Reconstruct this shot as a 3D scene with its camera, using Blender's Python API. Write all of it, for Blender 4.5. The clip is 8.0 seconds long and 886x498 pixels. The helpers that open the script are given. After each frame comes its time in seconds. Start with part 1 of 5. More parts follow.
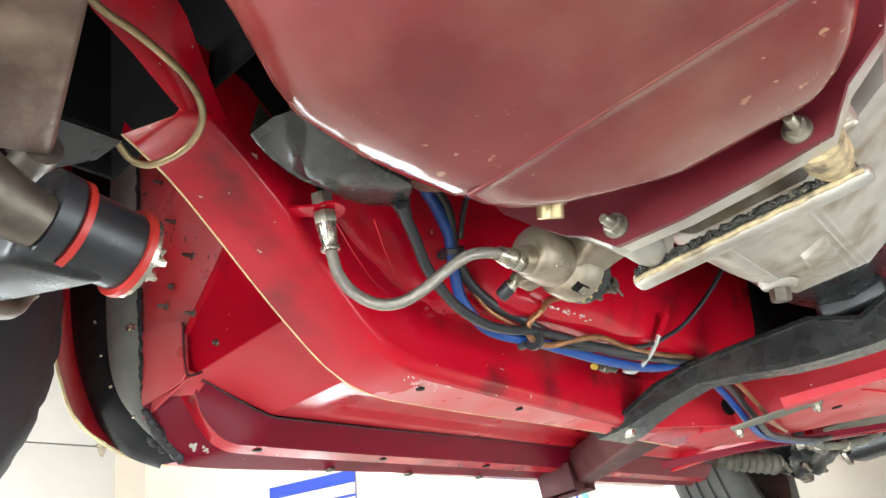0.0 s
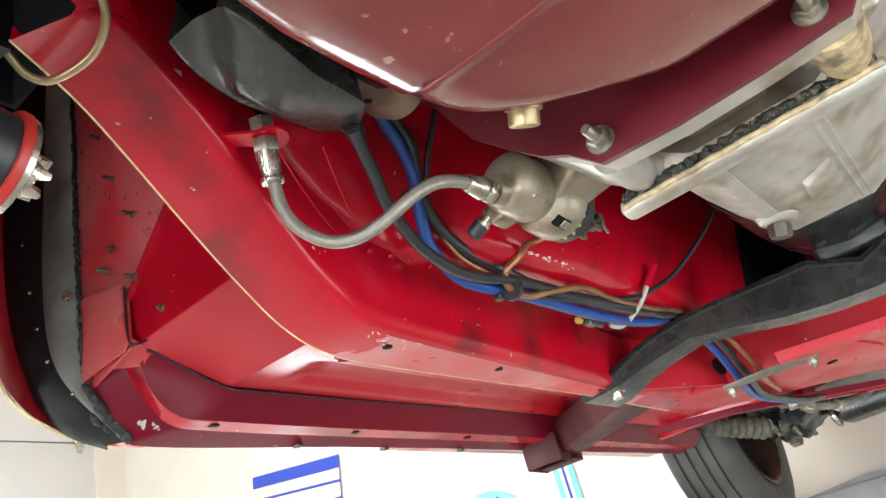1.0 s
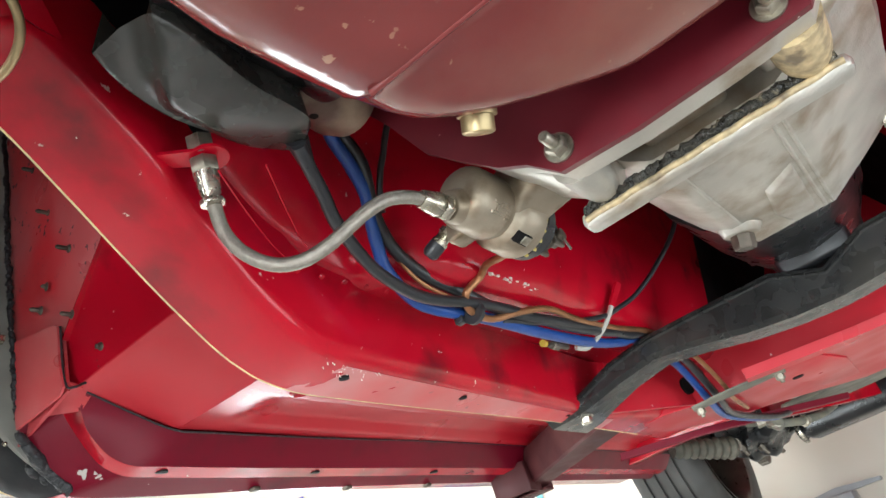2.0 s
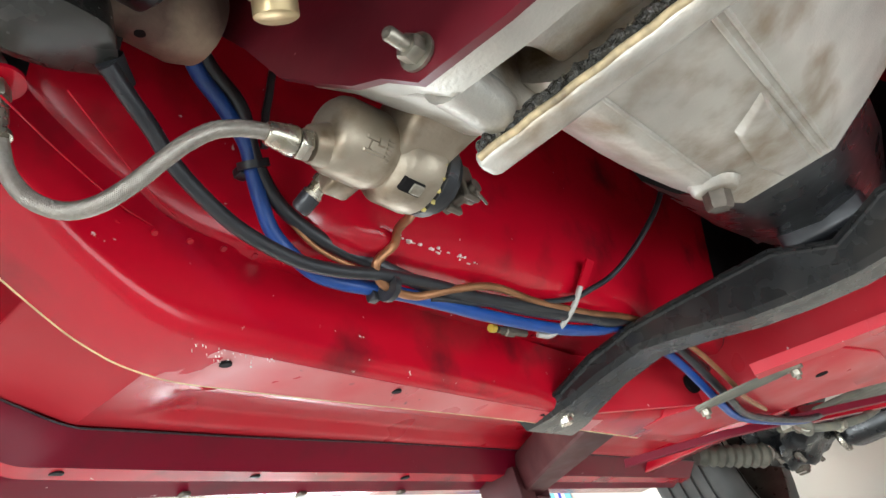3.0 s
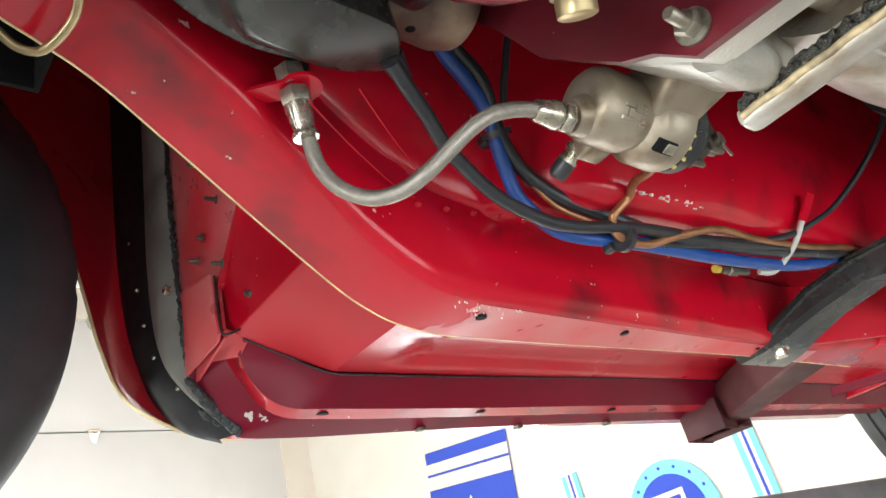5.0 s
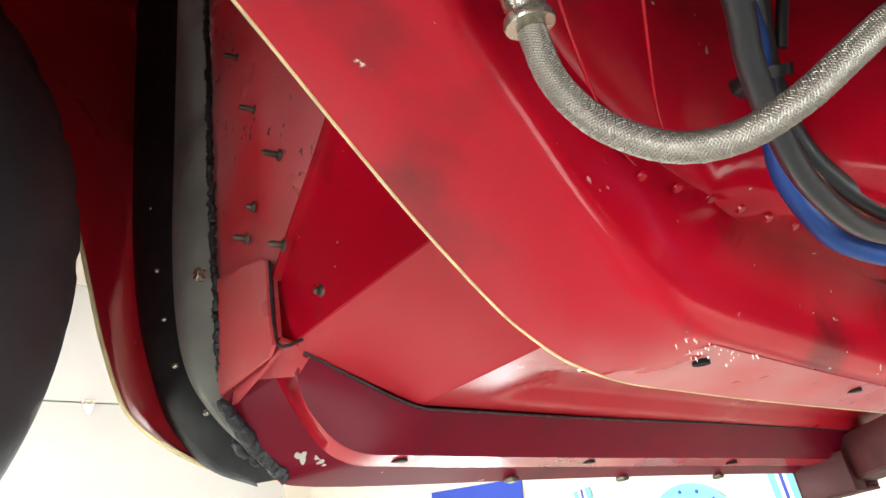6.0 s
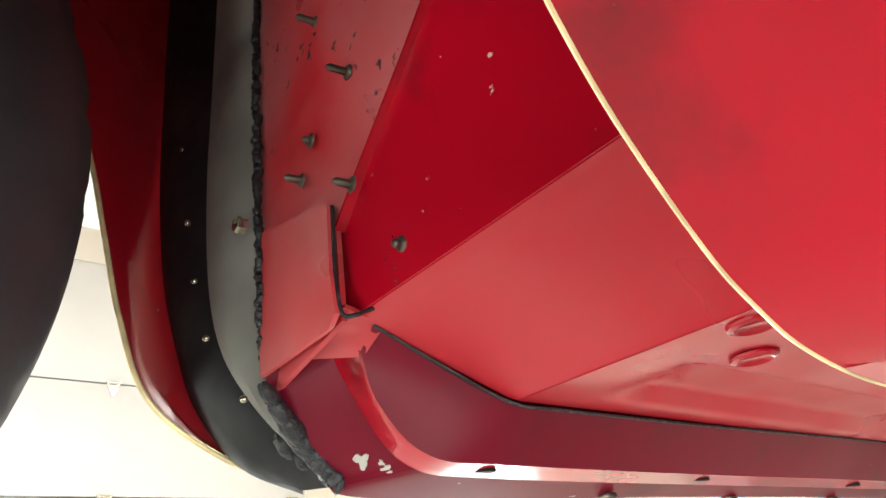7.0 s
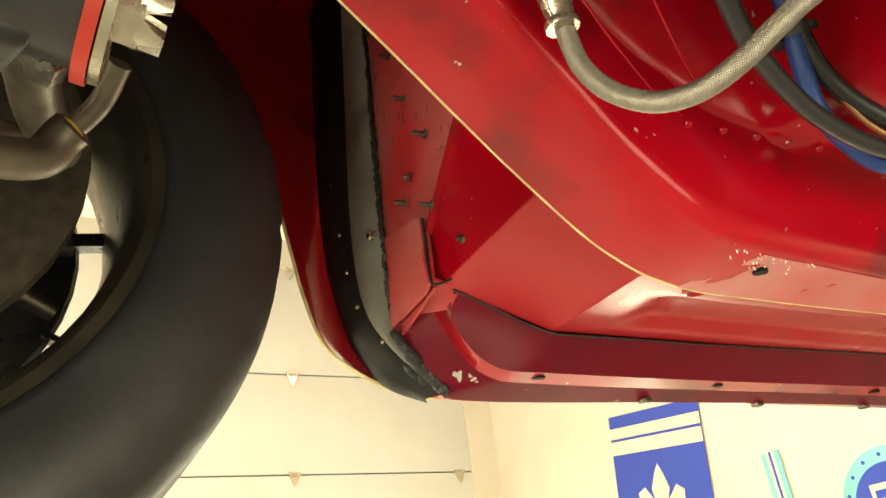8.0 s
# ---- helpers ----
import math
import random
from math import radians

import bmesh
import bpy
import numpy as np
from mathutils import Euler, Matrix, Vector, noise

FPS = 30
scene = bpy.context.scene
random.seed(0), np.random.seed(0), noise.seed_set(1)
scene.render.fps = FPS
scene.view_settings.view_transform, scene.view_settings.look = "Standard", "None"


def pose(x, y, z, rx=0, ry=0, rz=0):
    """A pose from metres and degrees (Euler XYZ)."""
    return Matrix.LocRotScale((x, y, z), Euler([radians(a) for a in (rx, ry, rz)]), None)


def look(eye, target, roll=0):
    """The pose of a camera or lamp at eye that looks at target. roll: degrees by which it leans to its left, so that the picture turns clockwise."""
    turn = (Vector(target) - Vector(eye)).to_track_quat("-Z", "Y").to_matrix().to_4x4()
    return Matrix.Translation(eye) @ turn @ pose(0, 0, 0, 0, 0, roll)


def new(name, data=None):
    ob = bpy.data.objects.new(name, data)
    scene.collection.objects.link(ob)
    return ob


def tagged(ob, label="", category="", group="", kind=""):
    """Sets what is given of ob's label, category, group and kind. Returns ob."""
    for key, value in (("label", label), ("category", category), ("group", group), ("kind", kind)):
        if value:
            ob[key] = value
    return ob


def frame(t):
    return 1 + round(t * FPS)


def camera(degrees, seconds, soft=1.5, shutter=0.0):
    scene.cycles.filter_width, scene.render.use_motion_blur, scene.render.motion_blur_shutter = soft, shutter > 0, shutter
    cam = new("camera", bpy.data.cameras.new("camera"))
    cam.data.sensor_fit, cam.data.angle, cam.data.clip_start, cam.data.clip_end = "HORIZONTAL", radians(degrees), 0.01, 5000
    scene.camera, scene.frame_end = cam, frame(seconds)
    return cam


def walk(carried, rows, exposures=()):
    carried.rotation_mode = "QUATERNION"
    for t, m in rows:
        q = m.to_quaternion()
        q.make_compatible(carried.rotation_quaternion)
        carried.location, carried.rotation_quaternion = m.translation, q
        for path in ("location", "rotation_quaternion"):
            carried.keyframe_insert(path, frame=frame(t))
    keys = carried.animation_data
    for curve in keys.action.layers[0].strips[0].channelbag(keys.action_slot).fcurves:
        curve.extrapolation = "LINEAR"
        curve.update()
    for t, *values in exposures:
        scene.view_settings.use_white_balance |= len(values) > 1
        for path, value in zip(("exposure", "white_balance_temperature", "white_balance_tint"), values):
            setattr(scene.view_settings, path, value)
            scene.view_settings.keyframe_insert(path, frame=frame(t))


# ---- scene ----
cam = camera(60.3, 8.0)
METRES, EYE, TILT, LEAN, TURN = 1.05, 1.45, 28.569, 12.036, -50.633
ROWS = [
    (0.0, 0.0, 0.0, 0.0, 0.0, 0.0, -0.0),
    (0.5, 0.0209, 0.0378, -0.0216, 1.57, -1.92, 1.21),
    (1.0, 0.0106, 0.0669, -0.0348, -1.52, -1.1, 1.88),
    (2.5, 0.0459, 0.1316, -0.0563, -4.42, 1.88, 4.28),
    (3.0, 0.111, 0.1854, -0.0752, -0.78, 1.89, 4.18),
    (3.5, 0.1318, 0.2124, -0.0789, 3.04, 1.62, 4.58),
    (4.0, 0.1408, 0.2322, -0.0768, 6.29, 1.03, 5.78),
    (4.5, 0.1344, 0.2063, -0.0732, 8.39, -0.38, 7.24),
    (5.0, 0.0544, 0.1482, -0.0521, 10.14, -2.16, 7.84),
    (6.5, -0.111, 0.3912, -0.0626, 11.27, -2.59, 1.76),
    (7.0, -0.1256, 0.4127, -0.0756, 12.83, -2.89, 1.43),
    (7.5, -0.084, 0.3541, -0.0652, 17.22, -3.29, 3.44),
    (8.0, -0.0067, 0.2237, -0.0626, 23.62, -3.43, 7.57),
]
WALK = [(t, pose(0, 0, EYE, TILT, LEAN, TURN) @ pose(METRES * x, METRES * y, METRES * z, 90 + pitch, roll, yaw)) for t, x, y, z, yaw, pitch, roll in ROWS]
EXPOSURES = [(0.0, 0.20, 6200, 10), (0.6, 0.04, 6250, 11), (1.2, -0.10, 6250, 11), (2.5, -0.13, 6100, 12), (5.2, -0.08, 6300, 11), (6.4, 0.10, 6500, 10), (7.0, 0.10, 6600, 9), (7.5, -0.08, 7800, 7), (8.0, -0.15, 9900, 3)]
walk(cam, WALK, EXPOSURES)

# ---- light ----
world = bpy.data.worlds.new("garage_air")
world.use_nodes = True
world.node_tree.nodes["Background"].inputs["Color"].default_value = (0.8, 0.86, 1.0, 1)
world.node_tree.nodes["Background"].inputs["Strength"].default_value = 0.05
scene.world = world

# room: garage with the car up on a lift
# Y_NEAR: unseen wall stands close to the car to cut light
X_FRONT, X_REAR, Y_FAR, Y_NEAR, Z_TOP = -4.0, 3.17, 5.0, -1.4, 4.3
# unseen ceiling panels: two set above the car, one added for the rear wall
LAMPS = [(-0.7, -0.1), (0.9, -0.1), (2.25, 1.9)]
LAMP_WATTS = [215.0, 195.0, 46.0]
# windows, unseen and added as fill: wall axis, start and end along the wall, sill and head height, watts, light colour
FRONT_FILL_WINDOWS = [(-1.25, 0.25, 0.35, 2.55, 235.0), (1.9, 4.3, 0.35, 2.55, 330.0)]
SIDE_FILL_WINDOW = (-1.3, 1.7, 0.30, 1.50, 48.0)
GUESSED_REAR_WINDOW = (2.95, 4.7, 0.25, 1.40, 75.0)
DOOR_FILL_WATTS = 45.0
FILL_TINT = (0.93, 1.0, 0.97)


# ---- materials ----
def mat(name, base, rough=0.5, metal=0.0, var=0.15, scale=14.0, bump=0.0, bump_scale=60.0, coat=0.0, dirt=None, dirt_scale=6.0, dirt_low=0.55, dirt_high=0.75, spec=0.5, rough_var=0.07, chips=0.0, chip_colour=(0.75, 0.62, 0.55)):
    m = bpy.data.materials.new(name)
    m.use_nodes = True
    nt = m.node_tree
    bsdf = nt.nodes["Principled BSDF"]
    co = nt.nodes.new("ShaderNodeTexCoord")

    def noise_node(sc, detail=5.0):
        n = nt.nodes.new("ShaderNodeTexNoise")
        n.inputs["Scale"].default_value = sc
        n.inputs["Detail"].default_value = detail
        nt.links.new(co.outputs["Object"], n.inputs["Vector"])
        return n

    def mix(a, b, fac):
        mx = nt.nodes.new("ShaderNodeMix")
        mx.data_type = "RGBA"
        for sock, v in ((mx.inputs[6], a), (mx.inputs[7], b)):
            if isinstance(v, tuple):
                sock.default_value = (*v, 1)
            else:
                nt.links.new(v, sock)
        nt.links.new(fac, mx.inputs[0])
        return mx.outputs[2]

    def ramp(src, lo, hi):
        r = nt.nodes.new("ShaderNodeMapRange")
        r.inputs["From Min"].default_value, r.inputs["From Max"].default_value = lo, hi
        nt.links.new(src, r.inputs["Value"])
        return r.outputs["Result"]

    n1 = noise_node(scale, 2.0)
    lo = tuple(max(0.0, c * (1 - var)) for c in base)
    hi = tuple(min(1.0, c * (1 + var)) for c in base)
    col = mix(lo, hi, ramp(n1.outputs["Fac"], 0.3, 0.7))
    if dirt:
        n2 = noise_node(dirt_scale, 9.0)
        col = mix(col, dirt, ramp(n2.outputs["Fac"], dirt_low, dirt_high))
    if chips:
        n5 = noise_node(120.0, 3.0)
        n6 = noise_node(3.1, 3.0)
        gate = nt.nodes.new("ShaderNodeMath")
        gate.operation = "MULTIPLY"
        nt.links.new(ramp(n5.outputs["Fac"], chips, chips + 0.03), gate.inputs[0])
        nt.links.new(ramp(n6.outputs["Fac"], 0.46, 0.54), gate.inputs[1])
        col = mix(col, chip_colour, gate.outputs[0])
    nt.links.new(col, bsdf.inputs["Base Color"])
    n3 = noise_node(scale * 2.3, 2.0)
    rr = nt.nodes.new("ShaderNodeMapRange")
    rr.inputs["From Min"].default_value, rr.inputs["From Max"].default_value = 0.3, 0.7
    rr.inputs["To Min"].default_value, rr.inputs["To Max"].default_value = max(0.02, rough - rough_var), min(1.0, rough + rough_var)
    nt.links.new(n3.outputs["Fac"], rr.inputs["Value"])
    nt.links.new(rr.outputs["Result"], bsdf.inputs["Roughness"])
    bsdf.inputs["Metallic"].default_value = metal
    bsdf.inputs["Coat Weight"].default_value = coat
    bsdf.inputs["Coat Roughness"].default_value = 0.08
    bsdf.inputs["Specular IOR Level"].default_value = spec
    if bump > 0:
        n4 = noise_node(bump_scale, 4.0)
        b = nt.nodes.new("ShaderNodeBump")
        b.inputs["Strength"].default_value = bump
        b.inputs["Distance"].default_value = 0.004
        nt.links.new(n4.outputs["Fac"], b.inputs["Height"])
        nt.links.new(b.outputs["Normal"], bsdf.inputs["Normal"])
    return m


def glow(name, colour, strength):
    m = bpy.data.materials.new(name)
    m.use_nodes = True
    b = m.node_tree.nodes["Principled BSDF"]
    b.inputs["Base Color"].default_value = (*colour, 1)
    b.inputs["Emission Color"].default_value = (*colour, 1)
    b.inputs["Emission Strength"].default_value = strength
    return m


RED = mat("red_paint", (0.455, 0.0030, 0.016), 0.18, var=0.09, scale=6, rough_var=0.05, spec=0.40, chips=0.725, bump=0.05, bump_scale=9, dirt=(0.09, 0.010, 0.013), dirt_scale=15, dirt_low=0.53, dirt_high=0.78)
FLOOR_RED = mat("dulled_red_paint", (0.50, 0.0040, 0.018), 0.36, var=0.12, scale=5, rough_var=0.10, spec=0.4, chips=0.73, bump=0.06, bump_scale=10, dirt=(0.40, 0.060, 0.062), dirt_scale=5, dirt_low=0.42, dirt_high=0.85)
# dusty red whose pinkness also holds the grazing sheen of these panels
DUSTY_SHEEN_RED = mat("dusty_red_sheen_paint", (0.55, 0.020, 0.030), 0.34, var=0.12, scale=8, rough_var=0.08, chips=0.665, chip_colour=(0.07, 0.035, 0.033), bump=0.06, bump_scale=12, dirt=(0.53, 0.19, 0.19), dirt_scale=7, dirt_low=0.34, dirt_high=0.72)
# sill walls in a maroon darker than the body red
SILL_RED = mat("dark_maroon_sill_paint", (0.145, 0.0012, 0.013), 0.40, var=0.15, scale=5, rough_var=0.05, chips=0.74, bump=0.05, bump_scale=9, spec=0.22, dirt=(0.06, 0.010, 0.014), dirt_scale=13, dirt_low=0.55, dirt_high=0.8)
# pale edge lines: the light they catch is put into the colour
EDGE_HIGHLIGHT = mat("pale_edge_highlight", (0.85, 0.66, 0.36), 0.4, metal=0.4, var=0.25, scale=60)
MAROON = mat("maroon_engine_paint", (0.150, 0.022, 0.021), 0.14, rough_var=0.04, var=0.2, scale=12, bump=0.08, bump_scale=90, coat=0.3, spec=0.4, chips=0.675, chip_colour=(0.34, 0.17, 0.11), dirt=(0.22, 0.090, 0.065), dirt_scale=7, dirt_low=0.47, dirt_high=0.76)
# rear plate maroon with the shade behind the sump put in
PLATE_SHADE_RED = mat("shaded_maroon_paint", (0.11, 0.008, 0.014), 0.4, var=0.2, scale=20, bump=0.05, bump_scale=90, chips=0.75)
ALLOY = mat("cast_alloy", (0.50, 0.475, 0.425), 0.42, metal=0.65, var=0.2, scale=18, bump=0.14, bump_scale=420, dirt=(0.23, 0.155, 0.08), dirt_scale=15, dirt_low=0.50, dirt_high=0.68)
CAST_TAN = mat("weathered_cast_alloy", (0.35, 0.295, 0.225), 0.42, metal=0.65, var=0.2, scale=30, bump=0.08, bump_scale=380, dirt=(0.15, 0.105, 0.06), dirt_scale=26, dirt_low=0.49, dirt_high=0.66)
TAN = mat("tan_dried_oil", (0.42, 0.32, 0.18), 0.55, var=0.35, scale=140, bump=0.2, bump_scale=300, dirt=(0.16, 0.12, 0.075), dirt_scale=60, dirt_low=0.55, dirt_high=0.66)
GREASE = mat("oily_grime", (0.03, 0.027, 0.022), 0.18, var=0.6, scale=150, bump=0.9, bump_scale=300, dirt=(0.25, 0.21, 0.15), dirt_scale=120, dirt_low=0.58, dirt_high=0.66)
STEEL = mat("zinc_plated_steel", (0.50, 0.46, 0.38), 0.26, rough_var=0.05, metal=0.9, var=0.2, scale=80, dirt=(0.3, 0.26, 0.16), dirt_scale=60)
OLDSTEEL = mat("dull_plated_steel", (0.34, 0.31, 0.25), 0.42, metal=0.8, var=0.3, scale=90, dirt=(0.12, 0.10, 0.07), dirt_scale=80)
DARK_STEEL = mat("dull_dark_steel", (0.12, 0.10, 0.08), 0.45, metal=0.7, var=0.3, scale=70)
BRAID = mat("braided_steel", (0.34, 0.31, 0.27), 0.40, metal=0.9, var=0.12, scale=300)
BLACK = mat("black_satin_paint", (0.010, 0.0103, 0.011), 0.30, var=0.3, scale=20, bump=0.04, bump_scale=120, spec=0.5, dirt=(0.022, 0.021, 0.020), dirt_scale=9, dirt_low=0.5, dirt_high=0.85)
WORN_BLACK = mat("dusty_black_paint", (0.0105, 0.0105, 0.0105), 0.27, var=0.3, scale=20, bump=0.05, bump_scale=120, dirt=(0.036, 0.033, 0.028), dirt_scale=11, dirt_low=0.45, dirt_high=0.75)
SEAL_RUBBER = mat("matt_black_rubber", (0.012, 0.012, 0.0135), 0.62, var=0.3, scale=30, spec=0.3, bump=0.1, bump_scale=120, dirt=(0.030, 0.029, 0.028), dirt_scale=14)
BOOT_RUBBER = mat("greyed_rubber", (0.033, 0.0325, 0.029), 0.25, var=0.25, scale=30, bump=0.06, bump_scale=120, dirt=(0.050, 0.048, 0.042), dirt_scale=22)
RUBBER = mat("black_rubber", (0.019, 0.0195, 0.022), 0.34, var=0.25, scale=30, bump=0.06, bump_scale=160)
RIM = mat("dull_brown_grey_rim", (0.055, 0.046, 0.036), 0.33, metal=0.5, var=0.3, scale=20, dirt=(0.03, 0.026, 0.022), dirt_scale=14)
TYRE = mat("tyre_rubber", (0.024, 0.0245, 0.027), 0.5, var=0.25, scale=12, bump=0.08, bump_scale=120)
GREY = mat("grey_undercoat", (0.30, 0.295, 0.265), 0.36, var=0.25, scale=18, bump=0.1, bump_scale=70, dirt=(0.05, 0.05, 0.05), dirt_scale=10)
SEALANT = mat("black_seam_sealant", (0.018, 0.018, 0.02), 0.42, var=0.4, scale=60, bump=1.0, bump_scale=110)
BLUE = mat("blue_cable", (0.010, 0.055, 0.24), 0.38, var=0.15, scale=40)
COPPER = mat("tarnished_copper", (0.36, 0.17, 0.08), 0.42, metal=0.75, var=0.25, scale=50)
BRASS = mat("tarnished_brass_pipe", (0.34, 0.26, 0.14), 0.42, metal=0.8, var=0.3, scale=50)
RUSTY = mat("rusty_grey_casting", (0.13, 0.085, 0.065), 0.5, metal=0.45, var=0.55, scale=16, bump=0.3, bump_scale=90, dirt=(0.40, 0.31, 0.22), dirt_scale=14, dirt_low=0.52, dirt_high=0.72)
REDBUSH = mat("red_poly_bush", (0.34, 0.022, 0.016), 0.4, var=0.2)
WALL = mat("cream_wall_paint", (0.50, 0.465, 0.40), 0.7, var=0.05, scale=2.5, bump=0.05, bump_scale=40, dirt=(0.46, 0.40, 0.31), dirt_scale=1.3, dirt_low=0.55, dirt_high=0.85)
DOORWHITE = mat("white_door_panel", (0.46, 0.455, 0.43), 0.5, var=0.04, scale=3)
CEIL = mat("white_ceiling", (0.8, 0.79, 0.76), 0.8, var=0.04, scale=2)
CONCRETE = mat("sealed_concrete", (0.34, 0.334, 0.322), 0.5, var=0.15, scale=3, bump=0.05, bump_scale=50, dirt=(0.22, 0.215, 0.205), dirt_scale=2)
DARKWALL = mat("grey_wall_paint", (0.13, 0.13, 0.135), 0.7, var=0.1, scale=3, bump=0.05, bump_scale=40)
LIFTGREY = mat("grey_lift_paint", (0.22, 0.22, 0.23), 0.45, var=0.15, scale=10)
BANNERBLUE = mat("blue_cloth", (0.018, 0.045, 0.30), 0.85, var=0.1, scale=200)
BANNERWHITE = mat("white_cloth", (0.48, 0.43, 0.38), 0.85, var=0.1, scale=200)
SKYBLUE = mat("light_blue_print", (0.12, 0.36, 0.42), 0.7, var=0.05)
LAMPGLOW = glow("lamp_diffuser", (1.0, 0.96, 0.88), 14.0)
# near-black that puts the shade of cavities and holes into the colour
SHADOWED = mat("near_black_shade", (0.008, 0.007, 0.007), 0.8, var=0.3, scale=15, spec=0.12)
# dusty outrigger red, darkened further for the shade under the car
SHADE_RED = mat("dusty_shaded_red_paint", (0.060, 0.014, 0.015), 0.55, var=0.25, scale=14, bump=0.1, bump_scale=60, dirt=(0.13, 0.05, 0.045), dirt_scale=9, spec=0.25)
DUSTY = mat("dusty_grey_steel", (0.15, 0.145, 0.115), 0.55, metal=0.2, var=0.35, scale=25, bump=0.15, bump_scale=120, dirt=(0.24, 0.22, 0.15), dirt_scale=18)
DUSTY_TYRE = mat("dusty_tyre_rubber", (0.062, 0.060, 0.055), 0.65, var=0.25, scale=14, bump=0.08, bump_scale=120)
YELLOW = mat("yellow_tag", (0.45, 0.30, 0.03), 0.5)
CHIPWHITE = mat("bare_primer", (0.75, 0.70, 0.64), 0.5)
PLASTIC = mat("white_plastic", (0.42, 0.40, 0.36), 0.45)


# ---- mesh helpers ----
def V3(p):
    return Vector(p)


def finish(name, bm, material, parent=None, label="", smooth=True, angle=46.0):
    bmesh.ops.recalc_face_normals(bm, faces=bm.faces[:])
    me = bpy.data.meshes.new(name)
    bm.to_mesh(me)
    bm.free()
    me.materials.append(material)
    if smooth:
        me.polygons.foreach_set("use_smooth", [True] * len(me.polygons))
        me.set_sharp_from_angle(angle=radians(angle))
    ob = new(name, me)
    if parent:
        ob.parent = parent
    if label:
        ob["label"] = label
    return ob


def part(name, bm, material, parent, label="", **kw):
    return finish(name, bm, material, parent, label, **kw)


def thing(name, label, category, group="", kind="", at=(0, 0, 0)):
    ob = new(name)
    ob.empty_display_size = 0.02
    return tagged(ob, label, category, group, kind)


def spline(pts, n=8):
    """Catmull-Rom through the points."""
    p = [V3(q) for q in pts]
    p = [2 * p[0] - p[1]] + p + [2 * p[-1] - p[-2]]
    out = []
    for i in range(1, len(p) - 2):
        for k in range(n):
            t = k / n
            a, b, c, d = p[i - 1], p[i], p[i + 1], p[i + 2]
            out.append(0.5 * ((2 * b) + (c - a) * t + (2 * a - 5 * b + 4 * c - d) * t * t + (3 * b - 3 * c + d - a) * t ** 3))
    out.append(p[-2])
    return out


def tube(bm, pts, r, seg=10, n=8, cap=True):
    """A round tube through points; r is a number or a function of the way 0..1 along it."""
    path = spline(pts, n) if n else [V3(q) for q in pts]
    rad = r if callable(r) else (lambda u: r)
    up = None
    rings = []
    for i, q in enumerate(path):
        d = (path[min(i + 1, len(path) - 1)] - path[max(i - 1, 0)]).normalized()
        if up is None:
            up = d.orthogonal().normalized()
        up = (up - d * up.dot(d)).normalized()
        side = d.cross(up)
        rr = rad(i / (len(path) - 1))
        rings.append([bm.verts.new(q + rr * (math.cos(2 * math.pi * k / seg) * up + math.sin(2 * math.pi * k / seg) * side)) for k in range(seg)])
    for a, b in zip(rings, rings[1:]):
        for k in range(seg):
            bm.faces.new((a[k], a[(k + 1) % seg], b[(k + 1) % seg], b[k]))
    if cap:
        bm.faces.new(rings[0])
        bm.faces.new(rings[-1])
    return bm


def lathe(bm, p0, axis, profile, seg=24, turn=0.0, close=True):
    """Rings round an axis: profile is rows of (distance along, radius)."""
    p0, axis = V3(p0), V3(axis).normalized()
    u = axis.orthogonal().normalized()
    w = axis.cross(u)
    rings = []
    for d, r in profile:
        rings.append([bm.verts.new(p0 + axis * d + r * (math.cos(2 * math.pi * k / seg + turn) * u + math.sin(2 * math.pi * k / seg + turn) * w)) for k in range(seg)])
    for a, b in zip(rings, rings[1:]):
        for k in range(seg):
            bm.faces.new((a[k], a[(k + 1) % seg], b[(k + 1) % seg], b[k]))
    if close:
        bm.faces.new(rings[0])
        bm.faces.new(rings[-1])
    return bm


def bolt(bm, p, axis, size, head=0.008, shank=0.0, seg=6):
    """A hexagon head, chamfered, with an optional thread standing past it."""
    r = size / 2 / math.cos(math.pi / 6)
    lathe(bm, p, axis, [(0, r), (head * 0.8, r), (head, r * 0.86)], seg)
    if shank:
        lathe(bm, V3(p) + V3(axis).normalized() * head, axis, [(0, size * 0.3), (shank * 0.9, size * 0.3), (shank, size * 0.24)], 12)
    return bm


def box(bm, lo, hi, bevel=0.0, m=None):
    c = [(a + b) / 2 for a, b in zip(lo, hi)]
    s = [b - a for a, b in zip(lo, hi)]
    res = bmesh.ops.create_cube(bm, size=1.0, matrix=Matrix.Translation(c) @ Matrix.Diagonal((*s, 1)))
    verts = res["verts"]
    if bevel:
        edges = {e for v in verts for e in v.link_edges}
        r = bmesh.ops.bevel(bm, geom=list(edges), offset=bevel, segments=2, affect="EDGES", profile=0.5)
        verts = list({v for f in r["faces"] for v in f.verts} | {v for v in verts if v.is_valid})
    if m is not None:
        bmesh.ops.transform(bm, matrix=m, verts=[v for v in verts if v.is_valid])
    return bm


def loft(bm, rows, closed=False, n=0):
    """A skin through rows of points, all rows of equal length; closed joins each row into a ring."""
    if n:
        rows = [spline(r, n) for r in rows]
    grid = [[bm.verts.new(p) for p in r] for r in rows]
    m = len(grid[0])
    for a, b in zip(grid, grid[1:]):
        for k in range(m if closed else m - 1):
            j = (k + 1) % m
            bm.faces.new((a[k], a[j], b[j], b[k]))
    if closed:
        bm.faces.new(grid[0])
        bm.faces.new(grid[-1])
    return bm


def thicken(bm, t):
    bmesh.ops.recalc_face_normals(bm, faces=bm.faces[:])
    bmesh.ops.solidify(bm, geom=bm.faces[:], thickness=t)
    return bm


def plate(bm, pts, offset):
    """A flat sheet of the outline pts, thickened by the vector offset."""
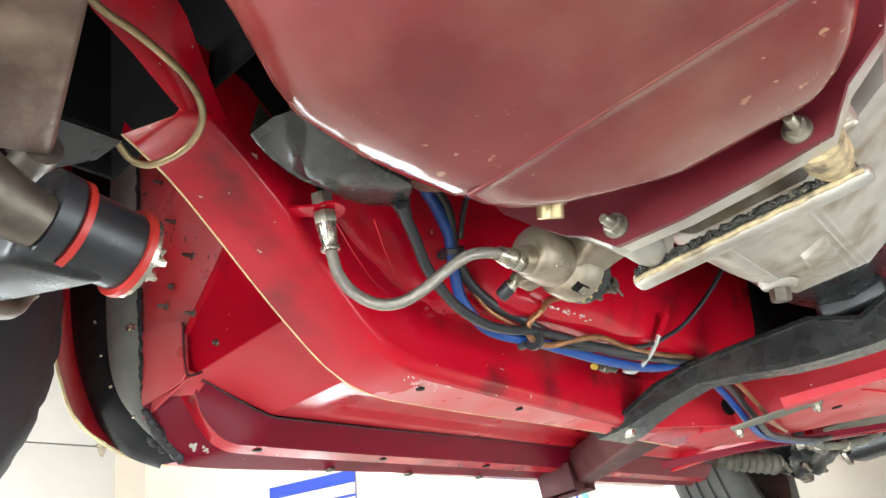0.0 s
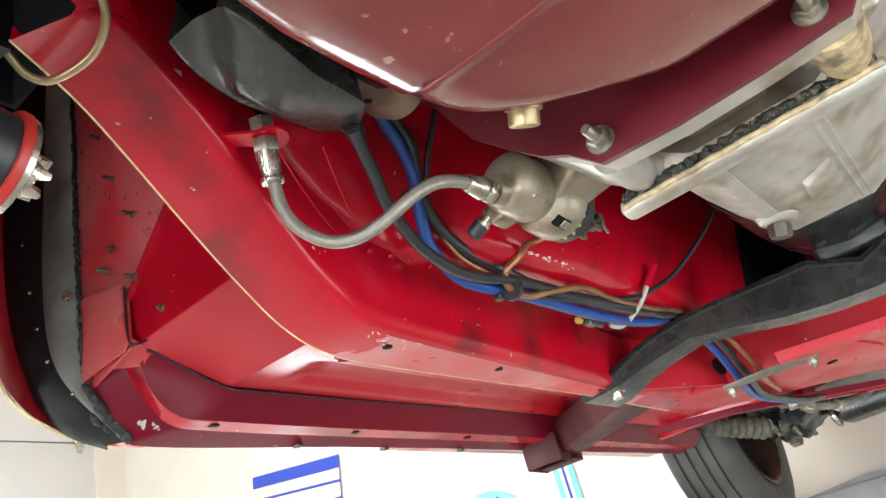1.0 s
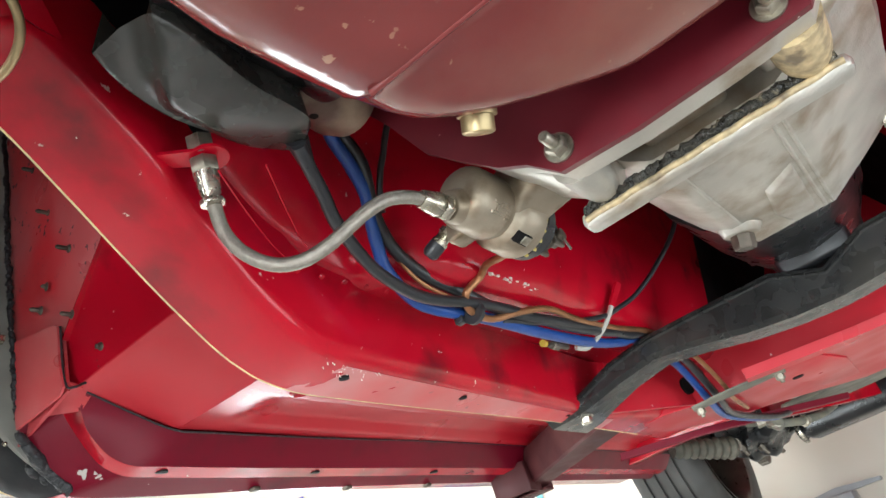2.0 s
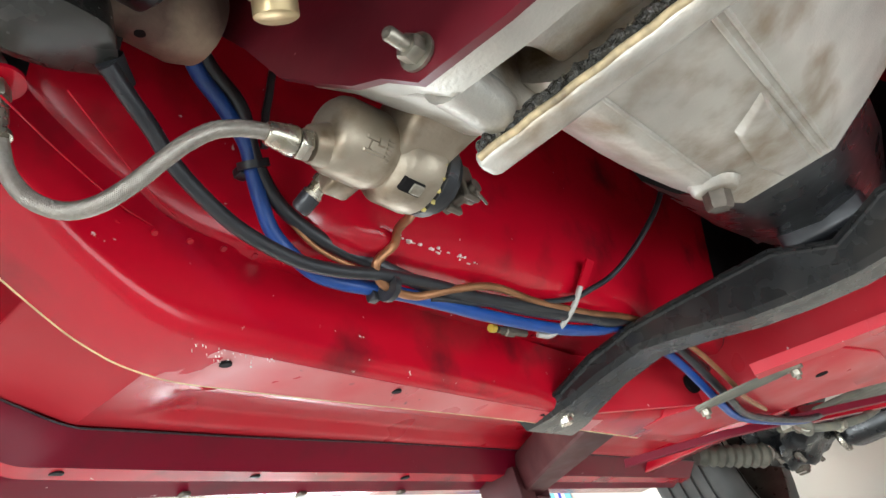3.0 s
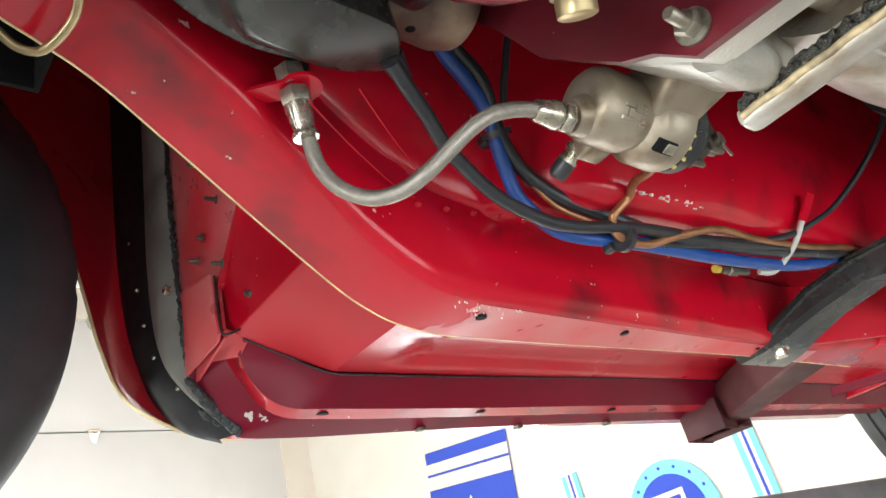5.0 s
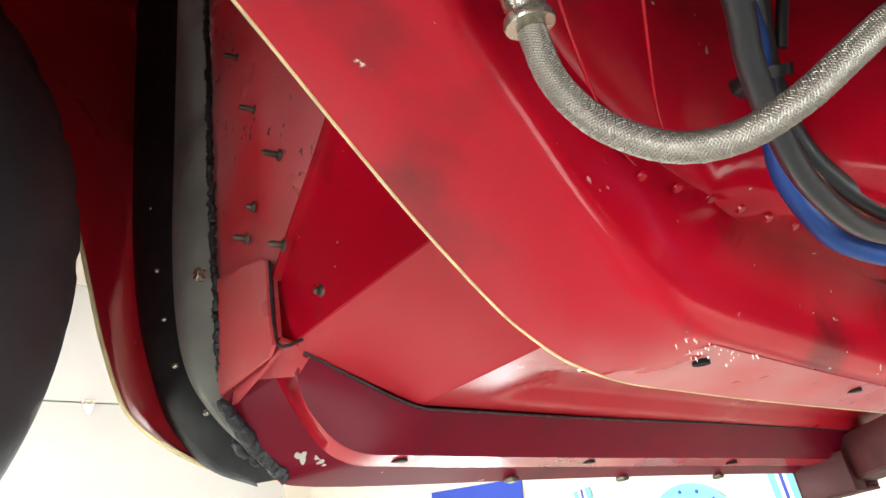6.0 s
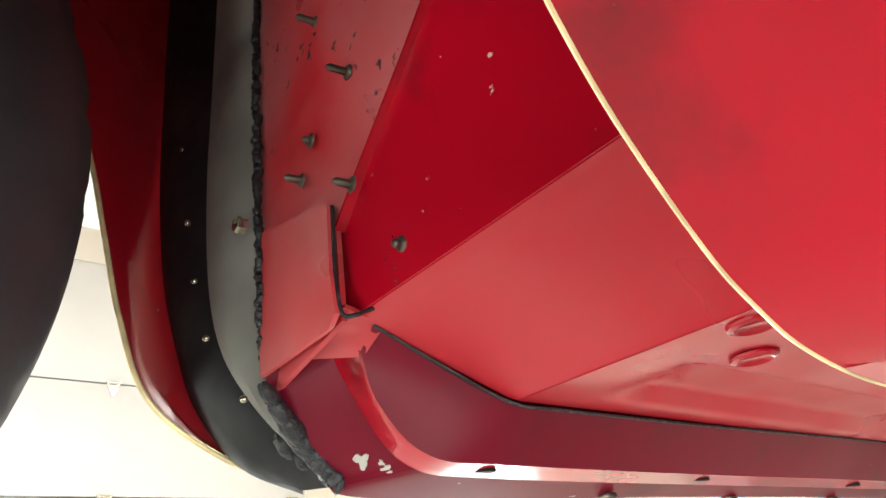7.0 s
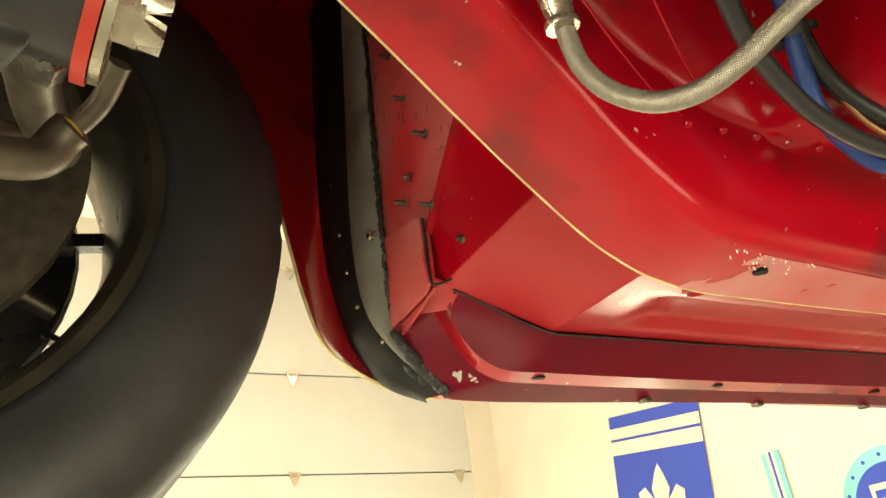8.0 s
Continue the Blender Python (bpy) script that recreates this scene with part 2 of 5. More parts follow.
    o = V3(offset)
    a = [bm.verts.new(V3(p)) for p in pts]
    b = [bm.verts.new(V3(p) + o) for p in pts]
    bm.faces.new(a)
    bm.faces.new(b)
    for k in range(len(a)):
        j = (k + 1) % len(a)
        bm.faces.new((a[k], a[j], b[j], b[k]))
    return bm


B = bmesh.new


# ---- the room ----
def room():
    t = 0.2
    f = finish("floor", box(B(), (X_FRONT, Y_NEAR, -t), (X_REAR, Y_FAR, 0)), CONCRETE)
    tagged(f, "smooth grey sealed concrete garage floor", "floor", kind="structure")
    c = finish("ceiling", box(B(), (X_FRONT, Y_NEAR, Z_TOP), (X_REAR, Y_FAR, Z_TOP + t)), CEIL)
    tagged(c, "plain white painted garage ceiling", "ceiling", kind="structure")
    # near wall with a low window, front wall with two tall ones, all unseen and added for fill light
    def window(name, label, frame_bars, loc, target, w, h, watts):
        win = thing(name, label, "window", kind="structure")
        for lo, hi in frame_bars:
            part("window_frame", box(B(), lo, hi, 0.004), DOORWHITE, win)
        light = bpy.data.lights.new("window_daylight", "AREA")
        light.shape, light.size, light.size_y = "RECTANGLE", w - 0.1, h - 0.1
        light.energy, light.color = watts, FILL_TINT
        new("window_daylight", light).matrix_world = look(loc, target)

    x0, x1, z0, z1, watts = SIDE_FILL_WINDOW
    # near wall: unseen, close and grey so inboard faces stay dark
    bm = B()
    box(bm, (X_FRONT, Y_NEAR - t, -t), (x0, Y_NEAR, Z_TOP + t))
    box(bm, (x1, Y_NEAR - t, -t), (X_REAR, Y_NEAR, Z_TOP + t))
    box(bm, (x0, Y_NEAR - t, -t), (x1, Y_NEAR, z0))
    box(bm, (x0, Y_NEAR - t, z1), (x1, Y_NEAR, Z_TOP + t))
    tagged(finish("light_blocking_wall", bm, DARKWALL), "unseen grey wall set close to cut light, low window", "wall", kind="structure")
    bars = [((max(x0, x - 0.03), Y_NEAR - 0.12, z0), (min(x1, x + 0.03), Y_NEAR - 0.06, z1)) for x in [x0 + (x1 - x0) * k / 3 for k in range(4)]]
    window("window_3", "unseen low side window added as fill light, white frame bars", bars, ((x0 + x1) / 2, Y_NEAR - 0.03, (z0 + z1) / 2), ((x0 + x1) / 2, 2, (z0 + z1) / 2), x1 - x0, z1 - z0, watts)
    # low rear window: unseen, added for the reflections on sump and rail
    y0, y1, z0, z1, watts = GUESSED_REAR_WINDOW
    bm = B()
    box(bm, (X_REAR, Y_NEAR - t, -t), (X_REAR + t, y0, Z_TOP + t))
    box(bm, (X_REAR, y1, -t), (X_REAR + t, Y_FAR + t, Z_TOP + t))
    box(bm, (X_REAR, y0, -t), (X_REAR + t, y1, z0))
    box(bm, (X_REAR, y0, z1), (X_REAR + t, y1, Z_TOP + t))
    tagged(finish("wall_rear", bm, WALL), "plain cream painted garage wall with a guessed low window", "wall", kind="structure")
    bars = [((X_REAR + 0.06, max(y0, y - 0.03), z0), (X_REAR + 0.12, min(y1, y + 0.03), z1)) for y in [y0 + (y1 - y0) * q / 3 for q in range(4)]]
    window("window_4", "unseen low rear window guessed from reflections, white frame bars", bars, (X_REAR + 0.03, (y0 + y1) / 2, (z0 + z1) / 2), (0, (y0 + y1) / 2, (z0 + z1) / 2), y1 - y0, z1 - z0, watts)
    bm = B()
    edge = Y_NEAR - t
    for k, (y0, y1, z0, z1, watts) in enumerate(FRONT_FILL_WINDOWS):
        box(bm, (X_FRONT - t, edge, -t), (X_FRONT, y0, Z_TOP + t))
        box(bm, (X_FRONT - t, y0, -t), (X_FRONT, y1, z0))
        box(bm, (X_FRONT - t, y0, z1), (X_FRONT, y1, Z_TOP + t))
        edge = y1
        bars = [((X_FRONT - 0.12, max(y0, y - 0.03), z0), (X_FRONT - 0.06, min(y1, y + 0.03), z1)) for y in [y0 + (y1 - y0) * q / 2 for q in range(3)]]
        window("window_%d" % (k + 1), "unseen tall window added as fill light, white frame bars", bars, (X_FRONT - 0.03, (y0 + y1) / 2, (z0 + z1) / 2), (0, (y0 + y1) / 2, (z0 + z1) / 2), y1 - y0, z1 - z0, watts)
    box(bm, (X_FRONT - t, edge, -t), (X_FRONT, Y_FAR + t, Z_TOP + t))
    tagged(finish("wall_front", bm, WALL), "cream garage wall with two added tall fill windows", "wall", kind="structure")
    # wall with the overhead door: piers and header round the opening
    d0, d1, dh = 0.02, 2.95, 4.06
    bm = B()
    box(bm, (X_FRONT, Y_FAR, -t), (d0, Y_FAR + t, Z_TOP + t))
    box(bm, (d1, Y_FAR, -t), (X_REAR, Y_FAR + t, Z_TOP + t))
    box(bm, (d0, Y_FAR, dh), (d1, Y_FAR + t, Z_TOP + t))
    tagged(finish("wall_door", bm, WALL), "cream wall around the overhead garage door", "wall", kind="structure")
    door = thing("door_1", "closed white sectional garage door, low glazed row added for light", "garage door", kind="structure")
    z = 0.0
    for h in (0.57, 0.675, 0.675, 0.675, 0.675, 0.80):
        bm = B()
        xa, xb, za, zb = d0 - 0.02, d1 + 0.02, z + 0.004, z + h - 0.004
        if 0.3 < z < 0.8:
            # glazed section, added as fill light: rails, stiles and a lamp behind
            box(bm, (xa, Y_FAR + 0.02, za), (xb, Y_FAR + 0.07, za + 0.06), 0.006)
            box(bm, (xa, Y_FAR + 0.02, zb - 0.06), (xb, Y_FAR + 0.07, zb), 0.006)
            for q in range(5):
                x = xa + 0.035 + (xb - xa - 0.07) * q / 4
                box(bm, (x - 0.035, Y_FAR + 0.021, za + 0.0605), (x + 0.035, Y_FAR + 0.069, zb - 0.0605), 0.004)
            light = bpy.data.lights.new("door_fill", "AREA")
            light.shape, light.size, light.size_y = "RECTANGLE", xb - xa - 0.1, zb - za - 0.12
            light.energy, light.color = DOOR_FILL_WATTS, FILL_TINT
            new("door_fill", light).matrix_world = look(((xa + xb) / 2, Y_FAR + 0.075, (za + zb) / 2), ((xa + xb) / 2, 0, (za + zb) / 2))
        else:
            box(bm, (xa, Y_FAR + 0.02, za), (xb, Y_FAR + 0.07, zb), 0.006)
        part("panel", bm, DOORWHITE, door, "glazed door section added as fill light" if 0.3 < z < 0.8 else "")
        for x in (0.12, 1.65, 2.85):
            bm = B()
            plate(bm, [(x - 0.045, Y_FAR + 0.012, z + h + 0.012), (x + 0.045, Y_FAR + 0.012, z + h + 0.012), (x + 0.03, Y_FAR + 0.012, z + h - 0.02), (x + 0.010, Y_FAR + 0.012, z + h - 0.075), (x - 0.010, Y_FAR + 0.012, z + h - 0.075), (x - 0.03, Y_FAR + 0.012, z + h - 0.02)], (0, 0.008, 0))
            tube(bm, [(x - 0.03, Y_FAR + 0.008, z + h), (x + 0.03, Y_FAR + 0.008, z + h)], 0.012, 8, 0)
            part("hinge", bm, STEEL, door, "galvanised steel hinge")
        z += h
    for k, (x, y) in enumerate(LAMPS):
        lamp = thing("ceiling_light", "unseen white rectangular ceiling light panel, switched on", "ceiling light", "ceiling lights")
        bm = B()
        box(bm, (x - 0.75, y - 0.2, Z_TOP - 0.06), (x + 0.75, y + 0.2, Z_TOP - 0.001), 0.01)
        part("housing", bm, DOORWHITE, lamp)
        bm = B()
        box(bm, (x - 0.71, y - 0.16, Z_TOP - 0.07), (x + 0.71, y + 0.16, Z_TOP - 0.061))
        part("diffuser", bm, LAMPGLOW, lamp, "glowing white diffuser")
        light = bpy.data.lights.new("ceiling_lamp", "AREA")
        light.shape, light.size, light.size_y = "RECTANGLE", 1.4, 0.3
        light.energy, light.color = LAMP_WATTS[k], (1.0, 0.97, 0.93)
        ob = new("ceiling_lamp", light)
        ob.matrix_world = look((x, y, Z_TOP - 0.08), (x, y, 0))


room()


def banners():
    x = X_REAR - 0.012
    # large blue banner with a white leaf
    y0, y1, z0, z1 = 3.70, 2.98, 1.30, 2.54
    ban = thing("banner", "blue cloth wall banner with white stripes and a white leaf", "banner")
    bm = B()
    box(bm, (x - 0.004, y1, z0), (x, y0, z1))
    part("cloth", bm, BANNERBLUE, ban)
    for za, zb in ((z1 - 0.13, z1 - 0.07), (z1 - 0.22, z1 - 0.145)):
        bm = B()
        box(bm, (x - 0.007, y1, za), (x - 0.0045, y0, zb))
        part("stripe", bm, BANNERWHITE, ban, "white woven stripe")
    yc, zc, s = (y0 + y1) / 2, z1 - 0.635, 0.34
    half = [(0, 1.0), (0.09, 0.86), (0.2, 0.62), (0.13, 0.42), (0.36, 0.66), (0.52, 0.58), (0.5, 0.4), (0.78, 0.36), (0.66, 0.16), (0.86, 0.02), (0.56, -0.2), (0.62, -0.4), (0.3, -0.42), (0.06, -0.36), (0.06, -0.75), (0, -0.75)]
    pts = [(x - 0.008, yc - a * s, zc + b * s) for a, b in half] + [(x - 0.008, yc + a * s, zc + b * s) for a, b in half[-2:0:-1]]
    part("leaf", plate(B(), pts, (0.003, 0, 0)), BANNERWHITE, ban, "white leaf emblem")
    pivot = Matrix.Translation((x, yc, z1 - 0.2))
    ban.matrix_world = pivot @ Matrix.Rotation(radians(8.0), 4, "X") @ pivot.inverted()
    # round sign
    yc, zc, r = 2.10, 1.775, 0.235
    sign = thing("round_sign", "round light-blue and dark-blue wall sign with a white emblem", "sign")
    part("ring", lathe(B(), (x, yc, zc), (-1, 0, 0), [(0, r), (0.012, r), (0.015, r - 0.004)], 48), SKYBLUE, sign, "light blue outer ring")
    part("centre", lathe(B(), (x - 0.0155, yc, zc), (-1, 0, 0), [(0, r * 0.74), (0.003, r * 0.74)], 48), BANNERBLUE, sign, "dark blue centre disc")
    for j in range(16):
        a = 2 * math.pi * j / 16
        part("dot", lathe(B(), (x - 0.0155, yc + r * 0.87 * math.cos(a), zc + r * 0.87 * math.sin(a)), (-1, 0, 0), [(0, 0.008), (0.002, 0.008)], 8), BANNERBLUE, sign)
    bm = B()
    box(bm, (x - 0.022, yc - 0.085, zc - 0.09), (x - 0.019, yc + 0.085, zc + 0.1))
    part("emblem_plate", bm, BANNERWHITE, sign, "white emblem panel")
    bm = B()
    box(bm, (x - 0.026, yc - 0.065, zc + 0.045), (x - 0.0225, yc + 0.065, zc + 0.075))
    box(bm, (x - 0.026, yc - 0.045, zc - 0.065), (x - 0.0225, yc + 0.045, zc + 0.02))
    part("emblem", bm, BANNERBLUE, sign, "dark blue emblem shape")
    # striped pennants
    for name, y, w, z0, z1 in (("striped_scarf", 1.66, 0.10, 1.2, 2.25), ("striped_ribbon", 2.62, 0.10, 1.35, 2.12)):
        sc = thing(name, "light-blue and white striped cloth strip hanging on the wall", "banner")
        for a, b, mt, nm in ((-1, -0.45, SKYBLUE, "edge_stripe"), (-0.44, -0.14, BANNERWHITE, "white_stripe"), (-0.13, 0.13, BANNERBLUE, "middle_stripe"), (0.14, 0.44, BANNERWHITE, "white_stripe"), (0.45, 1, SKYBLUE, "edge_stripe")):
            bm = B()
            box(bm, (x - 0.005, y + a * w / 2, z0), (x, y + b * w / 2, z1))
            part(nm, bm, mt, sc)


banners()


# ---- car body ----
def car_body():
    car = thing("car", "red classic sports car raised on a lift, underside showing", "car")
    T = 0.002
    # floor pan between chassis rail and sill, with a shallow pressed recess
    bm = B()
    nx, ny = 110, 40
    grid = []
    for i in range(nx + 1):
        x = 0.545 + (1.62 - 0.545) * i / nx
        row = []
        for j in range(ny + 1):
            y = 0.40 + (0.616 - 0.40) * j / ny
            z = 1.714 + 0.006 * (y - 0.40) / 0.2
            ax = min(1.0, max(0.0, (x - 0.578 + 0.5 * max(0, 0.55 - y)) / 0.050))
            ay = min(1.0, max(0.0, (y - 0.532) / 0.014)) * min(1.0, max(0.0, (0.598 - y) / 0.012))
            sm = ax * ax * (3 - 2 * ax) * ay * ay * (3 - 2 * ay)
            z += 0.010 * sm
            row.append(bm.verts.new((x, y, z)))
        grid.append(row)
    for a, b in zip(grid, grid[1:]):
        for j in range(ny):
            bm.faces.new((a[j], a[j + 1], b[j + 1], b[j]))
    part("floor_pan", bm, FLOOR_RED, car, "red floor pan with a pressed recess")
    # sloping toe board and upright footwell panel
    bm = B()
    loft(bm, [[(0.4532, y, 1.7578) for y in (0.40, 0.47, 0.55, 0.622)], [(0.4555, y, 1.7548) for y in (0.40, 0.47, 0.55, 0.622)], [(0.460, y, 1.752) for y in (0.40, 0.47, 0.55, 0.622)], [(0.540, y, 1.7215 + 0.005 * (y - 0.4)) for y in (0.40, 0.47, 0.55, 0.618)], [(0.5455, 0.40, 1.7142), (0.5455, 0.47, 1.7163), (0.5455, 0.55, 1.7187), (0.5455, 0.616, 1.7207)]])
    part("toe_board", bm, FLOOR_RED, car, "sloping red toe board")
    bm = B()
    plate(bm, [(0.4535, 0.36, 1.757), (0.4535, 0.618, 1.757), (0.450, 0.6285, 1.7585), (0.4475, 0.6295, 1.782), (0.4465, 0.624, 1.801), (0.444, 0.600, 1.8195), (0.4405, 0.567, 1.838), (0.436, 0.522, 1.872), (0.425, 0.42, 1.945), (0.425, 0.36, 1.945)], (0.004, 0, 0.0))
    part("footwell_panel", bm, RED, car, "upright red footwell panel")
    bm = B()
    plate(bm, [(0.4435, 0.705, 1.735), (0.4435, 0.622, 1.752), (0.4430, 0.6215, 1.7995), (0.4410, 0.5945, 1.8205), (0.4390, 0.570, 1.8375), (0.4370, 0.545, 1.855), (0.434, 0.518, 1.874), (0.432, 0.43, 1.937), (0.432, 0.36, 1.98), (0.432, 0.36, 2.2), (0.437, 0.70, 2.2), (0.437, 0.70, 1.96), (0.437, 0.70, 1.80)], (0.003, 0, 0))
    part("bulkhead_panel", bm, DUSTY_SHEEN_RED, car, "red wheel arch closing panel")
    edge = [(0.4435, 0.6215, 1.800), (0.4415, 0.5945, 1.8208), (0.4395, 0.570, 1.8378), (0.4375, 0.545, 1.8553), (0.4345, 0.518, 1.8743), (0.4325, 0.43, 1.9373)]
    bm = loft(B(), [[(x - 0.0022, y, z) for x, y, z in edge], [(x - 0.0026, y - 0.0022, z - 0.0012) for x, y, z in edge], [(x + 0.006, y - 0.0030, z - 0.0018) for x, y, z in edge]])
    part("panel_edge", bm, RED, car, "folded edge of the closing panel")
    bm = B()
    plate(bm, [(0.436, 0.690, 1.746), (0.434, 0.692, 1.830), (0.434, 0.620, 1.8125), (0.434, 0.6145, 1.8085), (0.434, 0.6155, 1.773), (0.4345, 0.6135, 1.751), (0.436, 0.622, 1.747)], (0.0025, 0, 0))
    part("lap_plate", bm, DUSTY_SHEEN_RED, car, "lapped red corner plate")
    bm = B()
    tube(bm, [(0.437, 0.6145, 1.809), (0.437, 0.6155, 1.775), (0.438, 0.6135, 1.752), (0.444, 0.6105, 1.7505), (0.450, 0.612, 1.754), (0.457, 0.612, 1.757)], 0.0012, 6)
    part("joint", bm, SEALANT, car, "dark open seam")
    # inner sill wall from the seam down to the flange
    seam = [(0.460, 0.621, 1.7525), (0.50, 0.6195, 1.7355), (0.540, 0.617, 1.7203), (0.58, 0.6155, 1.7185), (0.75, 0.614, 1.7190), (1.0, 0.609, 1.7205), (1.6, 0.605, 1.7205), (1.84, 0.603, 1.7205)]
    mid = [(0.464, 0.629, 1.752), (0.488, 0.630, 1.732), (0.528, 0.630, 1.709), (0.58, 0.630, 1.703), (0.75, 0.628, 1.703), (1.0, 0.624, 1.703), (1.6, 0.62, 1.703), (1.84, 0.618, 1.703)]
    fl0 = [(0.463, 0.637, 1.745), (0.4715, 0.638, 1.720), (0.500, 0.638, 1.6955), (0.56, 0.6375, 1.6925), (0.75, 0.637, 1.6925), (1.0, 0.634, 1.6935), (1.6, 0.63, 1.6935), (1.84, 0.628, 1.6935)]
    fl1 = [(0.4585, 0.655, 1.755), (0.472, 0.657, 1.725), (0.501, 0.657, 1.695), (0.56, 0.6585, 1.6905), (0.75, 0.657, 1.6905), (1.0, 0.655, 1.6915), (1.6, 0.65, 1.6915), (1.84, 0.648, 1.6915)]
    up = [(0.4575, 0.659, 1.757), (0.473, 0.661, 1.730), (0.503, 0.661, 1.700), (0.56, 0.662, 1.696), (0.75, 0.661, 1.696), (1.0, 0.659, 1.697), (1.6, 0.655, 1.697), (1.84, 0.653, 1.697)]
    out = [(0.437, 0.688, 1.748), (0.452, 0.694, 1.722), (0.480, 0.699, 1.700), (0.509, 0.701, 1.688), (0.75, 0.687, 1.688), (1.0, 0.681, 1.689), (1.6, 0.672, 1.689), (1.84, 0.669, 1.689)]
    out2 = [(x, y + 0.012, z + 0.03) for x, y, z in out]
    out3 = [(x, y + 0.014, z + 0.10) for x, y, z in out]
    bm = B()
    plate(bm, [(0.4425, 0.618, 1.757), (0.4425, 0.694, 1.757), (0.4585, 0.661, 1.753), (0.4645, 0.637, 1.742), (0.466, 0.619, 1.752)], (0.001, 0.0, 0.002))
    part("corner_gusset", bm, DUSTY_SHEEN_RED, car, "red corner gusset")
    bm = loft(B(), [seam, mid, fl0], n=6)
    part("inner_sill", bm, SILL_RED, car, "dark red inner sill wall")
    bm = loft(B(), [fl0, fl1, up], n=6)
    part("sill_flange", bm, RED, car, "flat sill flange with drain holes")
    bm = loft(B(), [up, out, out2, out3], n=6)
    part("outer_sill", bm, SILL_RED, car, "dark maroon outer sill")
    # thin dark tube standing in for the open seam groove
    bm = tube(B(), [(x, y - 0.001, z - 0.001) for x, y, z in seam], 0.0010, 6)
    part("seam_sealant", bm, SEALANT, car, "dark line for the open seam groove")
    # drain holes: near-black discs stand in for the shade of openings
    for x, y in ((0.545, 0.648), (0.745, 0.6475), (0.972, 0.6455), (1.2, 0.643)):
        bm = lathe(B(), (x, y, 1.6935), (0, 0.1, -1), [(0, 0.0060), (0.0025, 0.0060)], 14)
        part("drain_hole", bm, SHADOWED, car, "near-black disc for a drain hole")
    # transmission tunnel
    prof = [(0.395, 1.735), (0.372, 1.729), (0.352, 1.727), (0.335, 1.718), (0.305, 1.712), (0.292, 1.720), (0.280, 1.74), (0.262, 1.80), (0.24, 1.88), (0.20, 1.95), (0.14, 1.985), (0.09, 1.99)]
    front = [(0.395, 1.735), (0.380, 1.730), (0.372, 1.731), (0.364, 1.740), (0.354, 1.756), (0.345, 1.78), (0.336, 1.81), (0.322, 1.85), (0.30, 1.90), (0.25, 1.95), (0.16, 1.985), (0.09, 1.99)]
    rows = []
    for x, dy, dz in ((0.26, -0.06, 0.105), (0.33, -0.036, 0.075), (0.38, -0.022, 0.052), (0.44, -0.007, 0.022), (0.49, -0.002, 0.006), (0.525, 0, 0), (0.54, 0, 0), (0.555, 0, 0), (0.57, 0, 0), (0.585, 0, 0), (0.61, 0, 0), (0.64, 0, 0), (0.67, 0, 0), (0.7, 0, 0), (0.85, 0, 0), (0.95, 0, 0), (1.04, 0, 0), (1.2, 0, 0), (1.4, 0, 0), (1.7, 0, 0)):
        k = max(0, x - 0.56) * 0.09
        u = min(1.0, max(0.0, (x - 0.525) / 0.06))
        u = u * u * (3 - 2 * u)
        v = min(1.0, max(0.0, (x - 0.50) / 0.22))
        pr = [(a[0] * (1 - q) + b[0] * q, a[1] * (1 - q) + b[1] * q) for a, b, q in zip(front, prof, [u] * 6 + [u * 0.6 + v * 0.4, u * 0.3 + v * 0.7] + [v] * 4)]
        half = [(0.09 + (y - 0.09) * (1 - (k if y - 0.09 < 0.26 else 0)) + dy * min(1, max(0, (y - 0.1) / 0.15)), z + dz + max(0, 0.01 * (x - 0.6))) for y, z in pr]
        rows.append([(x, y, z) for y, z in half] + [(x, 0.18 - y, z) for y, z in half[-2::-1]])
    # front rows near-black: the engine bay shade is in the colour
    part("tunnel_mouth", loft(B(), rows[:3]), SHADOWED, car, "front mouth of the tunnel, near-black for shade")
    part("tunnel", loft(B(), rows[2:18]), RED, car, "red transmission tunnel", angle=70)

    rnd = random.Random(21)
    bm = B()
    for k in range(34):
        x = 0.595 + 0.10 * rnd.random() ** 1.3
        c = Vector((x, 0.2915 + rnd.uniform(-0.002, 0.002), 1.7185 + 0.1 * (x - 0.6) * 0.1 + rnd.uniform(-0.0025, 0.0015)))
        r = rnd.uniform(0.0004, 0.0013)
        lathe(bm, c, (0.05, -0.75, -0.65), [(-0.004, r * 0.8), (0.0004, r)], 5, rnd.random() * 3)
    sp = part("paint_chip", bm, CHIPWHITE, car, "white primer flecks where paint chipped")
    sp["kind"] = "stuff"
    # rear rows: tunnel red swapped for near-black to stand in for shade
    part("tunnel_rear", loft(B(), rows[17:]), SHADOWED, car, "rear part of the tunnel, near-black for shade")
    # front wing: rolled lip over the wheel and the skin behind it
    lip = [(0.530, 0.738, 1.704), (0.494, 0.757, 1.709), (0.449, 0.76, 1.7215), (0.4035, 0.76, 1.752), (0.384, 0.76, 1.800), (0.372, 0.76, 1.85), (0.36, 0.76, 1.90), (0.342, 0.76, 1.95), (0.285, 0.76, 2.022), (0.19, 0.76, 2.094), (0.04, 0.76, 2.13)]
    skin = [(0.515, 0.712, 1.695), (0.49, 0.735, 1.712), (0.455, 0.77, 1.74), (0.43, 0.80, 1.80), (0.42, 0.812, 1.87), (0.42, 0.816, 1.95), (0.42, 0.816, 2.05), (0.40, 0.81, 2.12), (0.33, 0.80, 2.18), (0.2, 0.80, 2.22), (0.04, 0.80, 2.24)]
